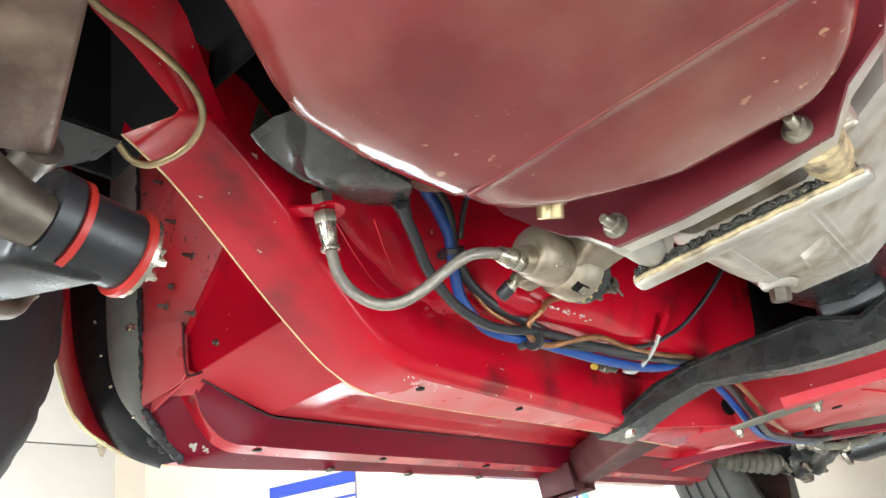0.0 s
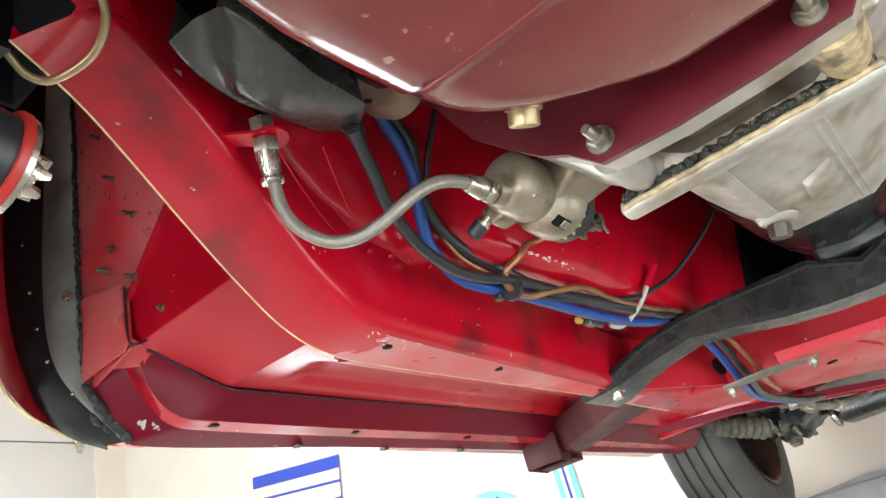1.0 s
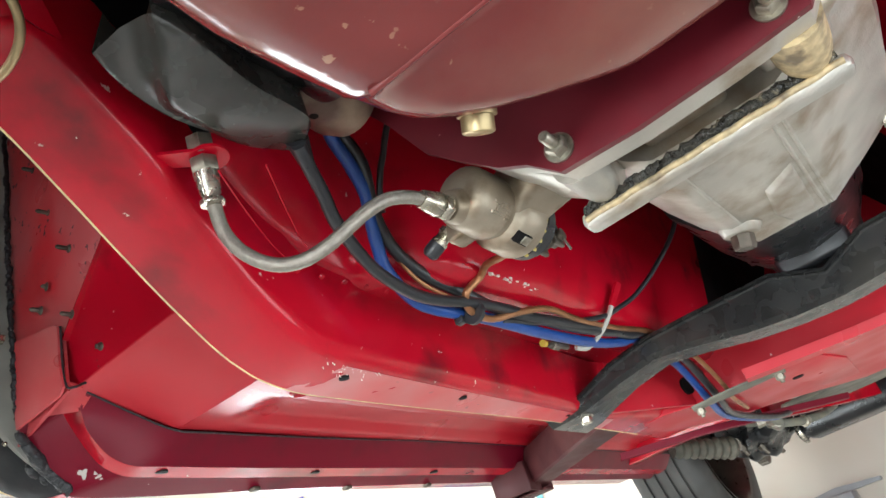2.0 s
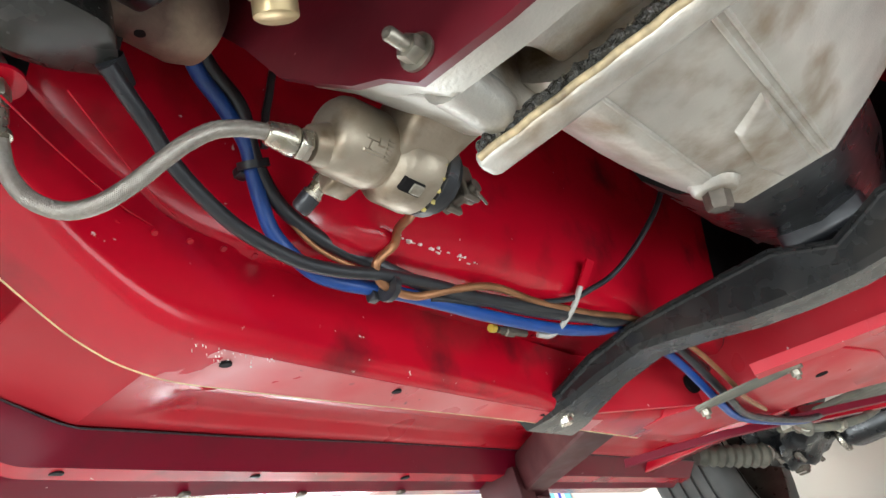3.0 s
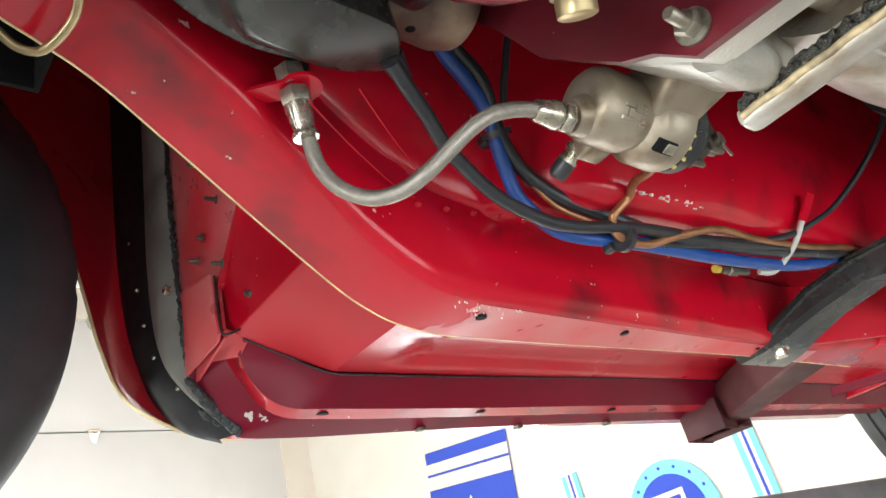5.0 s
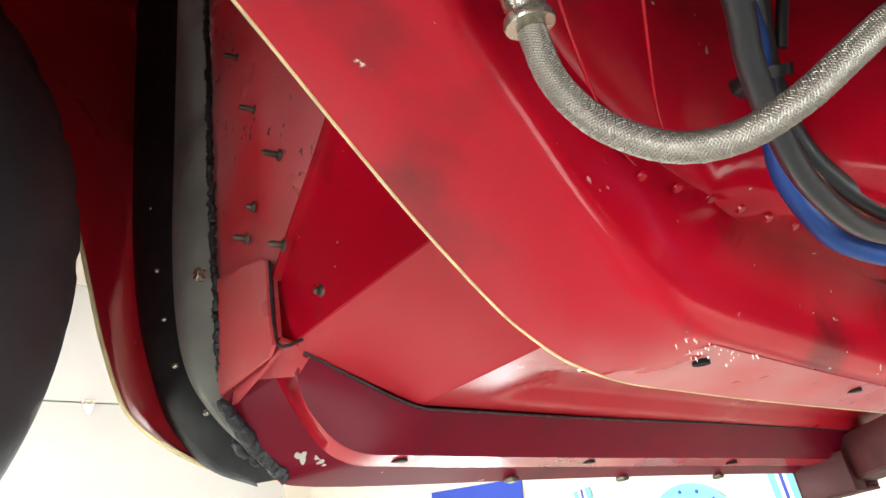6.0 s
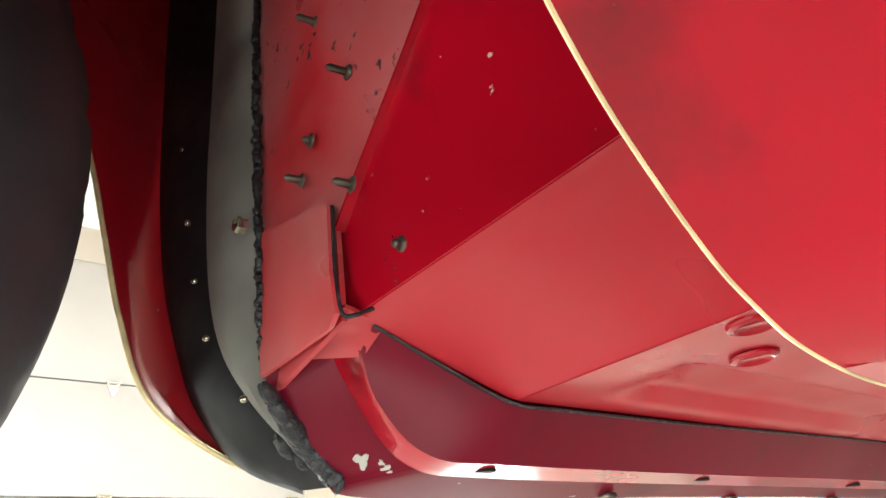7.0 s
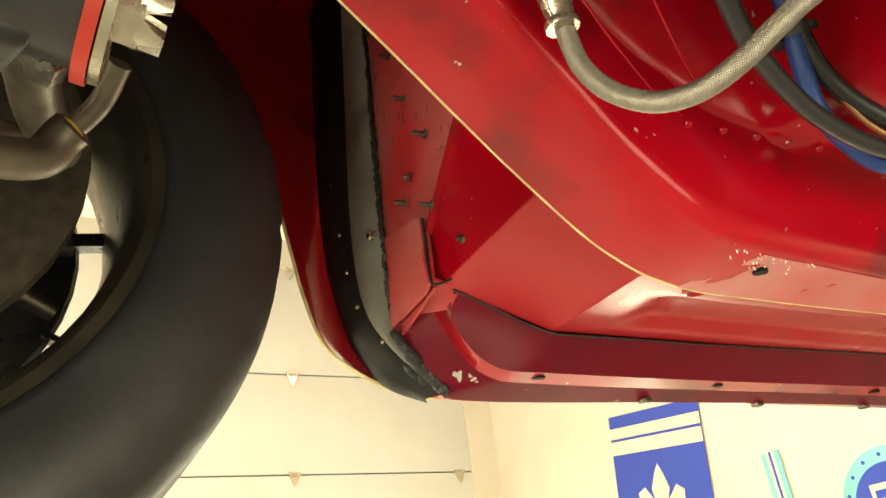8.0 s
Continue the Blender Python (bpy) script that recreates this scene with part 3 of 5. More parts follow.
    bm = loft(B(), [lip, [((a[0] + b[0]) / 2, (a[1] + b[1]) / 2 + 0.012, (a[2] + b[2]) / 2) for a, b in zip(lip, skin)], skin, [(x + 0.06, y + 0.006, z) for x, y, z in skin]], n=5)
    loft(bm, [skin[6:], [(x, y + 0.004, 2.275) for x, y, z in skin[6:]]])
    part("front_wing", bm, FLOOR_RED, car, "red front wing seen from inside the arch")
    bm = tube(B(), lip, 0.0018, 8)
    part("wing_lip", bm, EDGE_HIGHLIGHT, car, "rolled wheel arch lip, highlight in its colour")
    # splash shield with rubber seal
    s0 = [(0.492, 0.7015, 1.695), (0.470, 0.6975, 1.712), (0.452, 0.6945, 1.735), (0.440, 0.690, 1.765), (0.436, 0.686, 1.81), (0.435, 0.685, 1.90), (0.435, 0.683, 2.0), (0.435, 0.68, 2.2)]
    s1 = [(0.487, 0.706, 1.695), (0.461, 0.7045, 1.714), (0.440, 0.713, 1.742), (0.430, 0.727, 1.775), (0.427, 0.738, 1.82), (0.426, 0.741, 1.89), (0.426, 0.735, 1.98), (0.426, 0.72, 2.2)]
    s2 = [(0.488, 0.741, 1.698), (0.454, 0.752, 1.715), (0.432, 0.766, 1.752), (0.425, 0.784, 1.80), (0.422, 0.800, 1.85), (0.421, 0.812, 1.92), (0.421, 0.816, 2.0), (0.421, 0.816, 2.2)]
    sm = [tuple((p + q) / 2 - (0.006 if k == 0 else 0) for k, (p, q) in enumerate(zip(a, b))) for a, b in zip(s0, s1)]
    part("splash_shield", loft(B(), [s0, sm, s1], n=6), GREY, car, "grey steel splash shield")
    sm = [tuple((p + q) / 2 - (0.010 if k == 0 else 0) for k, (p, q) in enumerate(zip(a, b))) for a, b in zip(s1, s2)]
    part("rubber_seal", loft(B(), [s1, sm, s2], n=6), SEAL_RUBBER, car, "black rubber edge seal")
    rnd = random.Random(4)
    bm = B()
    path = spline([(x - 0.002, y, z) for x, y, z in s0], 22)
    tube(bm, [p + Vector((rnd.uniform(-0.0012, 0.0006), rnd.uniform(-0.0012, 0.0012), 0)) for p in path], lambda u: rnd.uniform(0.0018, 0.0032) + (0.004 * max(0, 1 - u / 0.4)), 9, 3)
    part("sealant_bead", bm, SEALANT, car, "lumpy black sealant bead")
    along = Vector((0.75, 0.25, -0.61)).normalized()
    for x, y, z, r in ((0.438, 0.684, 1.735, 0.006), (0.446, 0.688, 1.728, 0.007), (0.455, 0.692, 1.721, 0.0085), (0.463, 0.697, 1.716, 0.009), (0.471, 0.699, 1.710, 0.0085), (0.479, 0.699, 1.704, 0.007), (0.486, 0.698, 1.699, 0.005), (0.460, 0.708, 1.716, 0.007), (0.470, 0.709, 1.709, 0.006)):
        bm2 = B()
        bmesh.ops.create_icosphere(bm2, subdivisions=3, radius=r)
        for v in bm2.verts:
            n = v.co.normalized()
            v.co = v.co * (1 + 0.09 * math.sin(n.x * 7 + x * 900) * math.cos(n.y * 8 + z * 700) + 0.05 * math.sin(n.z * 11 + y * 500)) * 0.72
            v.co = v.co + along * (along.dot(v.co) * 0.9) + Vector((x, y, z))
        part("sealant_lump", bm2, SEALANT, car)
    for x, y in ((0.687, 0.683), (0.837, 0.684), (1.0, 0.68)):
        bm = B()
        box(bm, (x - 0.005, y - 0.004, 1.685), (x + 0.005, y + 0.006, 1.6895), 0.0015)
        part("trim_clip", bm, DARK_STEEL, car, "small dark trim clip")
    for y, z in ((0.690, 1.834), ):
        part("shield_bolt", bolt(B(), (0.4275, y, z), (-1, 0, 0), 0.009, 0.006), STEEL, car)
    for y, z in ((0.752, 1.866), (0.738, 1.819), (0.719, 1.776), (0.697, 1.736), (0.765, 1.93)):
        bm = B()
        bmesh.ops.create_icosphere(bm, subdivisions=2, radius=0.0022, matrix=Matrix.Translation((0.4185 if z > 1.75 else 0.43, y, z)))
        part("rivet", bm, STEEL, car)
    # screws coming through the closing panel
    for y, z, ln in ((0.619, 1.934, 0.010), (0.592, 1.877, 0.010), (0.631, 1.859, 0.003), (0.642, 1.840, 0.008), (0.596, 1.811, 0.008), (0.640, 2.0, 0.009), (0.545, 1.925, 0.010)):
        bm = B()
        lathe(bm, (0.437, y, z), (-1, 0.12, 0), [(0, 0.0045), (0.0012, 0.0034), (0.0014, 0.0021), (ln, 0.0021), (ln + 0.002, 0.001)], 10)
        part("screw", bm, DARK_STEEL, car, "screw point through the panel")
    for p, n, r in (((0.4874, 0.6788, 1.7026), (-0.48, -0.28, -0.83), 0.0052), ((0.5, 0.6745, 1.6976), (-0.31, -0.23, -0.92), 0.0035), ((0.495, 0.672, 1.7002), (-0.4, -0.26, -0.87), 0.002)):
        n = Vector(n).normalized()
        u = n.orthogonal().normalized()
        w = n.cross(u)
        pts = [Vector(p) + r * (1 + 0.35 * math.sin(3 * a + r * 900) + 0.2 * math.sin(5 * a)) * (math.cos(a) * u + 0.7 * math.sin(a) * w) for a in [2 * math.pi * k / 18 for k in range(18)]]
        part("paint_chip", plate(B(), pts, n * 0.0006), PLASTIC, car, "bare grey chip in the paint")
    bm = B()
    lathe(bm, (0.4508, 0.5809, 1.7746), (-1, 0, -0.15), [(-0.001, 0.0045), (0.0014, 0.0032), (0.0016, 0.0021), (0.004, 0.0021), (0.005, 0.001)], 10)
    part("screw", bm, DARK_STEEL, car, "screw point through the panel")
    rnd = random.Random(5)
    bm = B()
    for k in range(46):
        a, d = rnd.random() * 6.28, abs(rnd.gauss(0, 0.012))
        y, z = 0.585 + d * math.cos(a) * 0.8 + 0.006, 0.006 + 1.776 + d * math.sin(a)
        lathe(bm, (0.4535 - (z - 1.757) * 0.15 + 0.0004, y, z), (-1, 0, -0.15), [(-0.002, 0.0008), (0.0006, rnd.uniform(0.0002, 0.0008))], 5)
    sp = part("dirt_specks", bm, GREASE, car, "dark dirt specks on the panel")
    sp["kind"] = "stuff"
    # grommets in the floor
    for x, y in ((0.562, 0.488), (0.606, 0.514)):
        part("grommet", lathe(B(), (x, y, 1.7165), (0, 0, -1), [(0, 0.012), (0.0012, 0.0115), (0.002, 0.009), (0.0005, 0.0075)], 20), RED, car, "painted floor grommet")
    return car


CAR = car_body()


# ---- chassis ----
def chassis():
    ch = thing("chassis", "red painted steel car chassis frame with welded rails", "chassis")
    inner = [(0.224, 0.305, 1.774), (0.254, 0.3165, 1.7825), (0.315, 0.333, 1.756), (0.345, 0.343, 1.7415), (0.380, 0.3560, 1.7270), (0.414, 0.3660, 1.7050), (0.440, 0.3715, 1.690), (0.468, 0.3755, 1.6775), (0.500, 0.3785, 1.6715), (0.56, 0.3815, 1.670), (0.674, 0.386, 1.669), (0.952, 0.396, 1.668), (1.05, 0.396, 1.668), (1.19, 0.37, 1.668)]
    outer = [(0.209, 0.345, 1.773), (0.262, 0.374, 1.776), (0.3104, 0.393, 1.758), (0.352, 0.4105, 1.7425), (0.395, 0.426, 1.7235), (0.438, 0.435, 1.698), (0.461, 0.437, 1.6855), (0.4835, 0.438, 1.677), (0.515, 0.436, 1.670), (0.56, 0.432, 1.667), (0.642, 0.4275, 1.6645), (0.89, 0.4237, 1.6645), (1.02, 0.428, 1.6645), (1.19, 0.432, 1.6645)]
    inner_up = [(x + 0.0, y - 0.012, z + (0.066 if x > 0.45 else 0.075 if x > 0.3 else 0.05)) for x, y, z in inner]
    outer_up = [(x, y - 0.003, z + (0.052 if x > 0.3 else 0.008)) for x, y, z in outer]
    rows = [inner_up] + [[(x, y + dy, z + dz) for x, y, z in inner] for dy, dz in ((-0.004, 0.012), (-0.0025, 0.006), (0.0002, 0.0022), (0.0035, 0.0003), (0.008, -0.0004))] + [outer, outer_up]
    bm = loft(B(), rows, n=5)
    part("rail", bm, RED, ch, "red chassis rail", angle=50)
    # scuffed bottom plate lapped under the straight part of the rail, reflected sheen in its pink
    a = [p + Vector((0, 0.0085, -0.0009)) for p in spline(inner, 5)]
    b = [p + Vector((0, -0.0012, -0.0007)) for p in spline(outer, 5)]
    ends = [(min(range(len(c)), key=lambda k: abs(c[k].x - x0)), min(range(len(c)), key=lambda k: abs(c[k].x - 1.05))) for c, x0 in ((a, 0.520), (b, 0.500))]
    count = 26
    edges = []
    for c, (i, j) in zip((a, b), ends):
        edges.append([c[i + round((j - i) * k / count)] for k in range(count + 1)])
    bm = loft(B(), [[tuple(p) for p in edges[0]], [tuple(p) for p in edges[1]]])
    part("rail_plate", bm, DUSTY_SHEEN_RED, ch, "scuffed dusty bottom plate of the rail, sheen in its pink")
    bm = tube(B(), [(x, y, z) for x, y, z in outer], 0.0008, 6)
    part("rail_edge", bm, EDGE_HIGHLIGHT, ch, "pale edge of the rail, highlight in its colour")
    bm = loft(B(), [[(x, 0.18 - y, z) for x, y, z in r] for r in (inner_up, inner, outer, outer_up)], n=3)
    part("rail", bm, RED, ch)
    # rail holes as near-black discs, the dark of an opening in colour
    for x, y in ((0.5315, 0.403), (0.696, 0.404), (0.925, 0.411)):
        part("rail_hole", lathe(B(), (x, y, 1.6700), (0, 0.12, -1), [(-0.002, 0.0042), (0.0026 if x < 0.6 else 0.0042, 0.0042)], 12), SHADOWED, ch)
    # paint worn through in flecks along the rounded corner of the bend
    rnd = random.Random(17)
    bm = B()
    for k in range(32):
        x = 0.50 + 0.065 * rnd.random() ** 1.2
        f, g = (x - 0.50) / 0.06, rnd.random() ** 1.6
        c = (x, 0.3868 + 0.003 * f + 0.014 * g, 1.6702 - 0.0013 * f - 0.0012 * g)
        r = rnd.uniform(0.00018, 0.0005)
        lathe(bm, c, (0.05, 0.06, -1), [(-0.003, r), (0.0005, r * 0.9)], 5, rnd.random() * 3)
    part("worn_fleck", bm, CHIPWHITE, ch, "pale flecks of worn paint")["kind"] = "stuff"
    # weld nuts and beads along the inner flange
    rnd = random.Random(2)
    for k in range(7):
        u = k / 6
        part("spot_weld", lathe(B(), (0.44 + 0.14 * u, 0.366 - 0.008 * u, 1.727), (0, -0.4, -1), [(0, 0.0025), (0.0012, 0.002)], 8), RED, ch)
    for pts in ([(0.354, 0.312, 1.7365), (0.40, 0.338, 1.7345), (0.451, 0.362, 1.7325), (0.50, 0.371, 1.730), (0.56, 0.372, 1.7285)], [(0.377, 0.296, 1.739), (0.41, 0.318, 1.737), (0.445, 0.340, 1.735), (0.47, 0.352, 1.733)]):
        part("swage_line", tube(B(), [(x, y, z + 0.0005) for x, y, z in pts], 0.0006, 8), RED, ch, "pressed line in the inner flange")
    # cruciform plate behind the gearbox crossmember
    bm = B()
    plate(bm, [(1.16, 0.428, 1.666), (1.16, 0.375, 1.666), (1.19, 0.333, 1.666), (1.215, 0.23, 1.664), (1.19, 0.14, 1.662), (1.18, 0.05, 1.662), (1.18, -0.2, 1.662), (1.6, -0.2, 1.664), (1.58, 0.15, 1.664), (1.47, 0.25, 1.664), (1.386, 0.343, 1.664), (1.30, 0.41, 1.665)], (0, 0, 0.075))
    part("cruciform", bm, FLOOR_RED, ch, "red cruciform bottom plate")
    bm = B()
    plate(bm, [(1.175, 0.245, 1.6605), (1.265, 0.240, 1.6612), (1.405, 0.198, 1.6618), (1.470, 0.205, 1.6620), (1.500, 0.150, 1.6620), (1.325, 0.142, 1.6612), (1.190, 0.165, 1.6600)], (0, 0, 0.004))
    bmesh.ops.bevel(bm, geom=bm.edges[:], offset=0.0012, segments=2, affect="EDGES", profile=0.5)
    part("cruciform_pressing", bm, FLOOR_RED, ch, "lapped red plate with folded edges")
    part("cruciform_hole", lathe(B(), (1.291, 0.210, 1.662), (0, 0, -1), [(0, 0.008), (0.0022, 0.008)], 16), SHADOWED, ch)
    bm = loft(B(), [[(1.118, 0.245, 1.668), (1.150, 0.165, 1.668), (1.172, 0.105, 1.668), (1.190, 0.0, 1.668)], [(1.120, 0.245, 1.657), (1.152, 0.165, 1.657), (1.174, 0.105, 1.657), (1.192, 0.0, 1.657)], [(1.140, 0.248, 1.656), (1.172, 0.168, 1.656), (1.194, 0.108, 1.656), (1.212, 0.0, 1.656)]])
    part("cruciform_flange", thicken(bm, 0.002), FLOOR_RED, ch, "folded red flange", angle=30)
    bm = loft(B(), [[(1.30, 0.510, 1.670), (1.40, 0.395, 1.670), (1.56, 0.290, 1.670), (1.70, 0.20, 1.670)], [(1.30, 0.512, 1.661), (1.40, 0.397, 1.661), (1.56, 0.292, 1.661), (1.70, 0.202, 1.661)], [(1.303, 0.515, 1.660), (1.403, 0.400, 1.660), (1.563, 0.295, 1.660), (1.703, 0.205, 1.660)]])
    part("seam_flange", thicken(bm, 0.002), SILL_RED, ch, "upright red seam flange", angle=30)
    bm = B()
    plate(bm, [(0.985, 0.398, 1.667), (1.19, 0.333, 1.667), (1.45, 0.26, 1.667), (1.45, 0.26, 1.74), (1.19, 0.333, 1.74), (0.985, 0.398, 1.74)], (0.002, 0.004, 0))
    part("gusset", bm, FLOOR_RED, ch, "red gusset plate with a round hole")
    part("gusset_hole", lathe(B(), (1.183, 0.3352, 1.694), (-0.3, -1, 0), [(0, 0.0125), (0.004, 0.0125)], 20), SHADOWED, ch)
    # outrigger to the sill with the open box end
    ys = [0.43 + 0.21 * k / 6 for k in range(7)]
    bm = loft(B(), [[(1.046 + 0.75 * (y - 0.43), y, 1.716) for y in ys], [(1.048 + 0.75 * (y - 0.43), y, 1.669) for y in ys], [(1.052 + 0.75 * (y - 0.43), y, 1.666) for y in ys], [(1.122 + 0.62 * (y - 0.43), y, 1.664) for y in ys], [(1.126 + 0.62 * (y - 0.43), y, 1.668) for y in ys], [(1.128 + 0.62 * (y - 0.43), y, 1.716) for y in ys]])
    part("outrigger", thicken(bm, 0.002), SHADE_RED, ch, "dusty red outrigger channel, shade in its colour", angle=30)
    bm = B()
    m = Matrix.Translation((1.212, 0.652, 0)) @ Matrix.Rotation(0.12, 4, "Z")
    box(bm, (-0.042, -0.030, 1.654), (-0.038, 0.030, 1.700), 0.001, m)
    box(bm, (-0.0375, -0.030, 1.654), (0.005, -0.027, 1.700), 0.001, m)
    box(bm, (0.0055, -0.034, 1.656), (0.046, 0.034, 1.659), 0.001, m)
    box(bm, (0.042, -0.034, 1.6595), (0.046, 0.034, 1.700), 0.001, m)
    box(bm, (-0.0375, 0.031, 1.654), (0.0415, 0.034, 1.700), 0.001, m)
    part("outrigger_end", bm, SHADE_RED, ch, "open red outrigger box end")
    # hose bracket
    bm = B()
    plate(bm, [(0.339, 0.3445, 1.7555)] + [(0.3565 + 0.0118 * math.cos(math.radians(a)), 0.3195 + 0.0118 * math.sin(math.radians(a)), 1.7525) for a in range(110, -181, -15)] + [(0.326, 0.341, 1.7565)], (0, 0, 0.0022))
    part("hose_bracket", bm, RED, ch, "red hose bracket")
    # suspension turret: red cheek beside the open end of the rail, near-black inside for shade
    bm = B()
    loft(bm, [[(0.224, 0.307, 1.774), (0.180, 0.287, 1.780), (0.152, 0.275, 1.782), (0.10, 0.25, 1.79)], [(0.236, 0.305, 1.782), (0.197, 0.277, 1.790), (0.168, 0.262, 1.792), (0.11, 0.24, 1.80)], [(0.268, 0.320, 1.795), (0.230, 0.290, 1.800), (0.199, 0.264, 1.803), (0.145, 0.235, 1.812)]])
    part("turret_cheek", thicken(bm, 0.003), RED, ch, "red suspension turret cheek")
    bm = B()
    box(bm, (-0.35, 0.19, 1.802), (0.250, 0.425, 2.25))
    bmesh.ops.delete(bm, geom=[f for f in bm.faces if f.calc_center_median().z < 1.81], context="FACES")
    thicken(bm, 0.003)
    part("turret_cavity", bm, SHADOWED, ch, "turret interior, near-black for shade")
    bm = B()
    plate(bm, [(0.212, 0.350, 1.772), (0.208, 0.372, 1.770), (0.190, 0.397, 1.770), (0.165, 0.40, 1.775), (0.165, 0.355, 1.775)], (0, 0.0, 0.004))
    part("turret_flange", bm, BLACK, ch, "black turret flange")
    return ch


chassis()


# ---- gearbox crossmember ----
def crossmember():
    cm = thing("gearbox_crossmember", "black painted pressed steel gearbox crossmember bolted under the rails", "crossmember")
    ys = [0.438, 0.41, 0.383, 0.342, 0.292, 0.24, 0.187, 0.14, 0.11, 0.09]
    zb = [1.664, 1.665, 1.670, 1.680, 1.688, 1.679, 1.667, 1.661, 1.659, 1.658]
    zt = [1.673, 1.674, 1.685, 1.701, 1.710, 1.710, 1.709, 1.708, 1.695, 1.687]
    x0 = [0.930, 0.932, 0.937, 0.941, 0.945, 0.945, 0.945, 0.945, 0.945, 0.945]
    w = [0.100, 0.088, 0.070, 0.060, 0.056, 0.055, 0.055, 0.055, 0.055, 0.055]
    ys2 = ys + [0.18 - y for y in ys[-2::-1]]
    dup = lambda a: a + a[-2::-1]
    rows = []
    for y, b, t, x, ww in zip(ys2, dup(zb), dup(zt), dup(x0), dup(w)):
        lip = 0.010
        rows.append([(x - lip, y, t), (x - 0.003, y, t - 0.001), (x, y, t - 0.005), (x, y, b + 0.004), (x + 0.004, y, b), (x + ww - 0.004, y, b), (x + ww, y, b + 0.004), (x + ww, y, t - 0.004), (x + ww + lip, y, t)])
    bm = loft(B(), rows)
    part("channel", thicken(bm, 0.003), WORN_BLACK, cm, angle=22)
    for y in (0.405, -0.225):
        bm = B()
        lathe(bm, (0.962, y, 1.6652), (0, 0, -1), [(0, 0.010), (0.002, 0.010)], 20)
        bolt(bm, (0.962, y, 1.6632), (0, 0, -1), 0.0127, 0.007)
        part("bolt", bm, STEEL, cm, "zinc plated bolt and washer")
    # slots: near-black blocks in place of shaded openings
    for y, x in ((0.134, 0.975), (0.06, 0.975), (0.20, 0.973)):
        bm = B()
        zz = 1.6605 if 0.1 < y < 0.15 else 1.659 if y < 0.1 else 1.6698
        box(bm, (x - 0.012, y - 0.005, zz - 0.001), (x + 0.012, y + 0.005, zz + 0.002), 0.001)
        part("slot", bm, SHADOWED, cm)
    mt = thing("gearbox_mount", "black rubber gearbox mount on the crossmember", "mount")
    bm = B()
    box(bm, (0.945, 0.05, 1.697), (0.995, 0.13, 1.75), 0.006)
    box(bm, (0.93, 0.03, 1.751), (1.03, 0.16, 1.765), 0.004)
    part("rubber_block", bm, RUBBER, mt)
    return cm


crossmember()


# ---- engine ----
def engine():
    en = thing("engine", "engine with a maroon painted oil sump and rear plate", "engine")
    # sump: flat shallow floor, ridge, then a slope up to the rear plate
    def ring(x, z, ya, yb, top, r=0.034):
        pts = []
        for k in range(9):
            a = math.pi / 2 * k / 8
            pts.append((x, ya + r - r * math.cos(a), z + r - r * math.sin(a)))
        for k in range(9):
            a = math.pi / 2 * k / 8
            pts.append((x, yb - 1.8 * r + 1.8 * r * math.sin(a), z + 0.8 * (r - r * math.cos(a))))
        return [(x, ya - 0.004, top)] + pts + [(x, yb + 0.004, top)]
    rows = [ring(-0.25, 1.78, 0.0, 0.17, 1.80, 0.016), ring(0.05, 1.765, 0.0, 0.170, 1.80, 0.018), ring(0.12, 1.735, -0.01, 0.176, 1.80, 0.020), ring(0.165, 1.700, -0.025, 0.184, 1.80, 0.020), ring(0.190, 1.680, -0.03, 0.192, 1.80, 0.020), ring(0.205, 1.6735, -0.032, 0.196, 1.80, 0.020), ring(0.25, 1.6710, -0.034, 0.199, 1.80, 0.019), ring(0.285, 1.6708, -0.036, 0.1975, 1.80, 0.018), ring(0.312, 1.6708, -0.036, 0.195, 1.80, 0.018), ring(0.316, 1.6700, -0.036, 0.1948, 1.80, 0.018), ring(0.320, 1.6712, -0.036, 0.194, 1.80, 0.018), ring(0.325, 1.6718, -0.036, 0.193, 1.80, 0.018), ring(0.340, 1.6705, -0.035, 0.190, 1.80, 0.018), ring(0.355, 1.6695, -0.032, 0.1845, 1.80, 0.018), ring(0.370, 1.6685, -0.027, 0.172, 1.80, 0.018), ring(0.383, 1.6685, -0.021, 0.153, 1.80, 0.017), ring(0.395, 1.6685, -0.013, 0.133, 1.80, 0.016), ring(0.406, 1.6690, -0.004, 0.117, 1.80, 0.016), ring(0.413, 1.6710, 0.001, 0.109, 1.80, 0.016), ring(0.418, 1.6760, 0.004, 0.105, 1.80, 0.016), ring(0.4225, 1.690, 0.006, 0.103, 1.80, 0.016)]
    part("sump", loft(B(), rows), MAROON, en, "maroon painted oil sump", angle=60)
    bm = tube(B(), [(0.316, y, 1.6712) for y in (-0.02, 0.05, 0.12, 0.179)], 0.0018, 8)
    part("sump_ridge", bm, MAROON, en, "pressed ridge across the sump")
    bm = B()
    lathe(bm, (0.383, 0.163, 1.682), (0.30, 0.42, -0.86), [(0, 0.0102), (0.0025, 0.0102), (0.0026, 0.0085), (0.0105, 0.0085), (0.0112, 0.0075)], 20)
    part("drain_plug", bm, BRASS, en, "yellow zinc drain plug")
    # rear plate, its maroon darkened for the shade behind the sump
    pr = [(0.30, 1.90), (0.268, 1.80), (0.250, 1.771), (0.232, 1.735), (0.211, 1.713), (0.190, 1.693), (0.174, 1.684), (0.157, 1.667), (0.11, 1.664), (0.059, 1.665), (0.012, 1.668), (-0.008, 1.693), (-0.037, 1.712), (-0.07, 1.77), (-0.10, 1.90)]
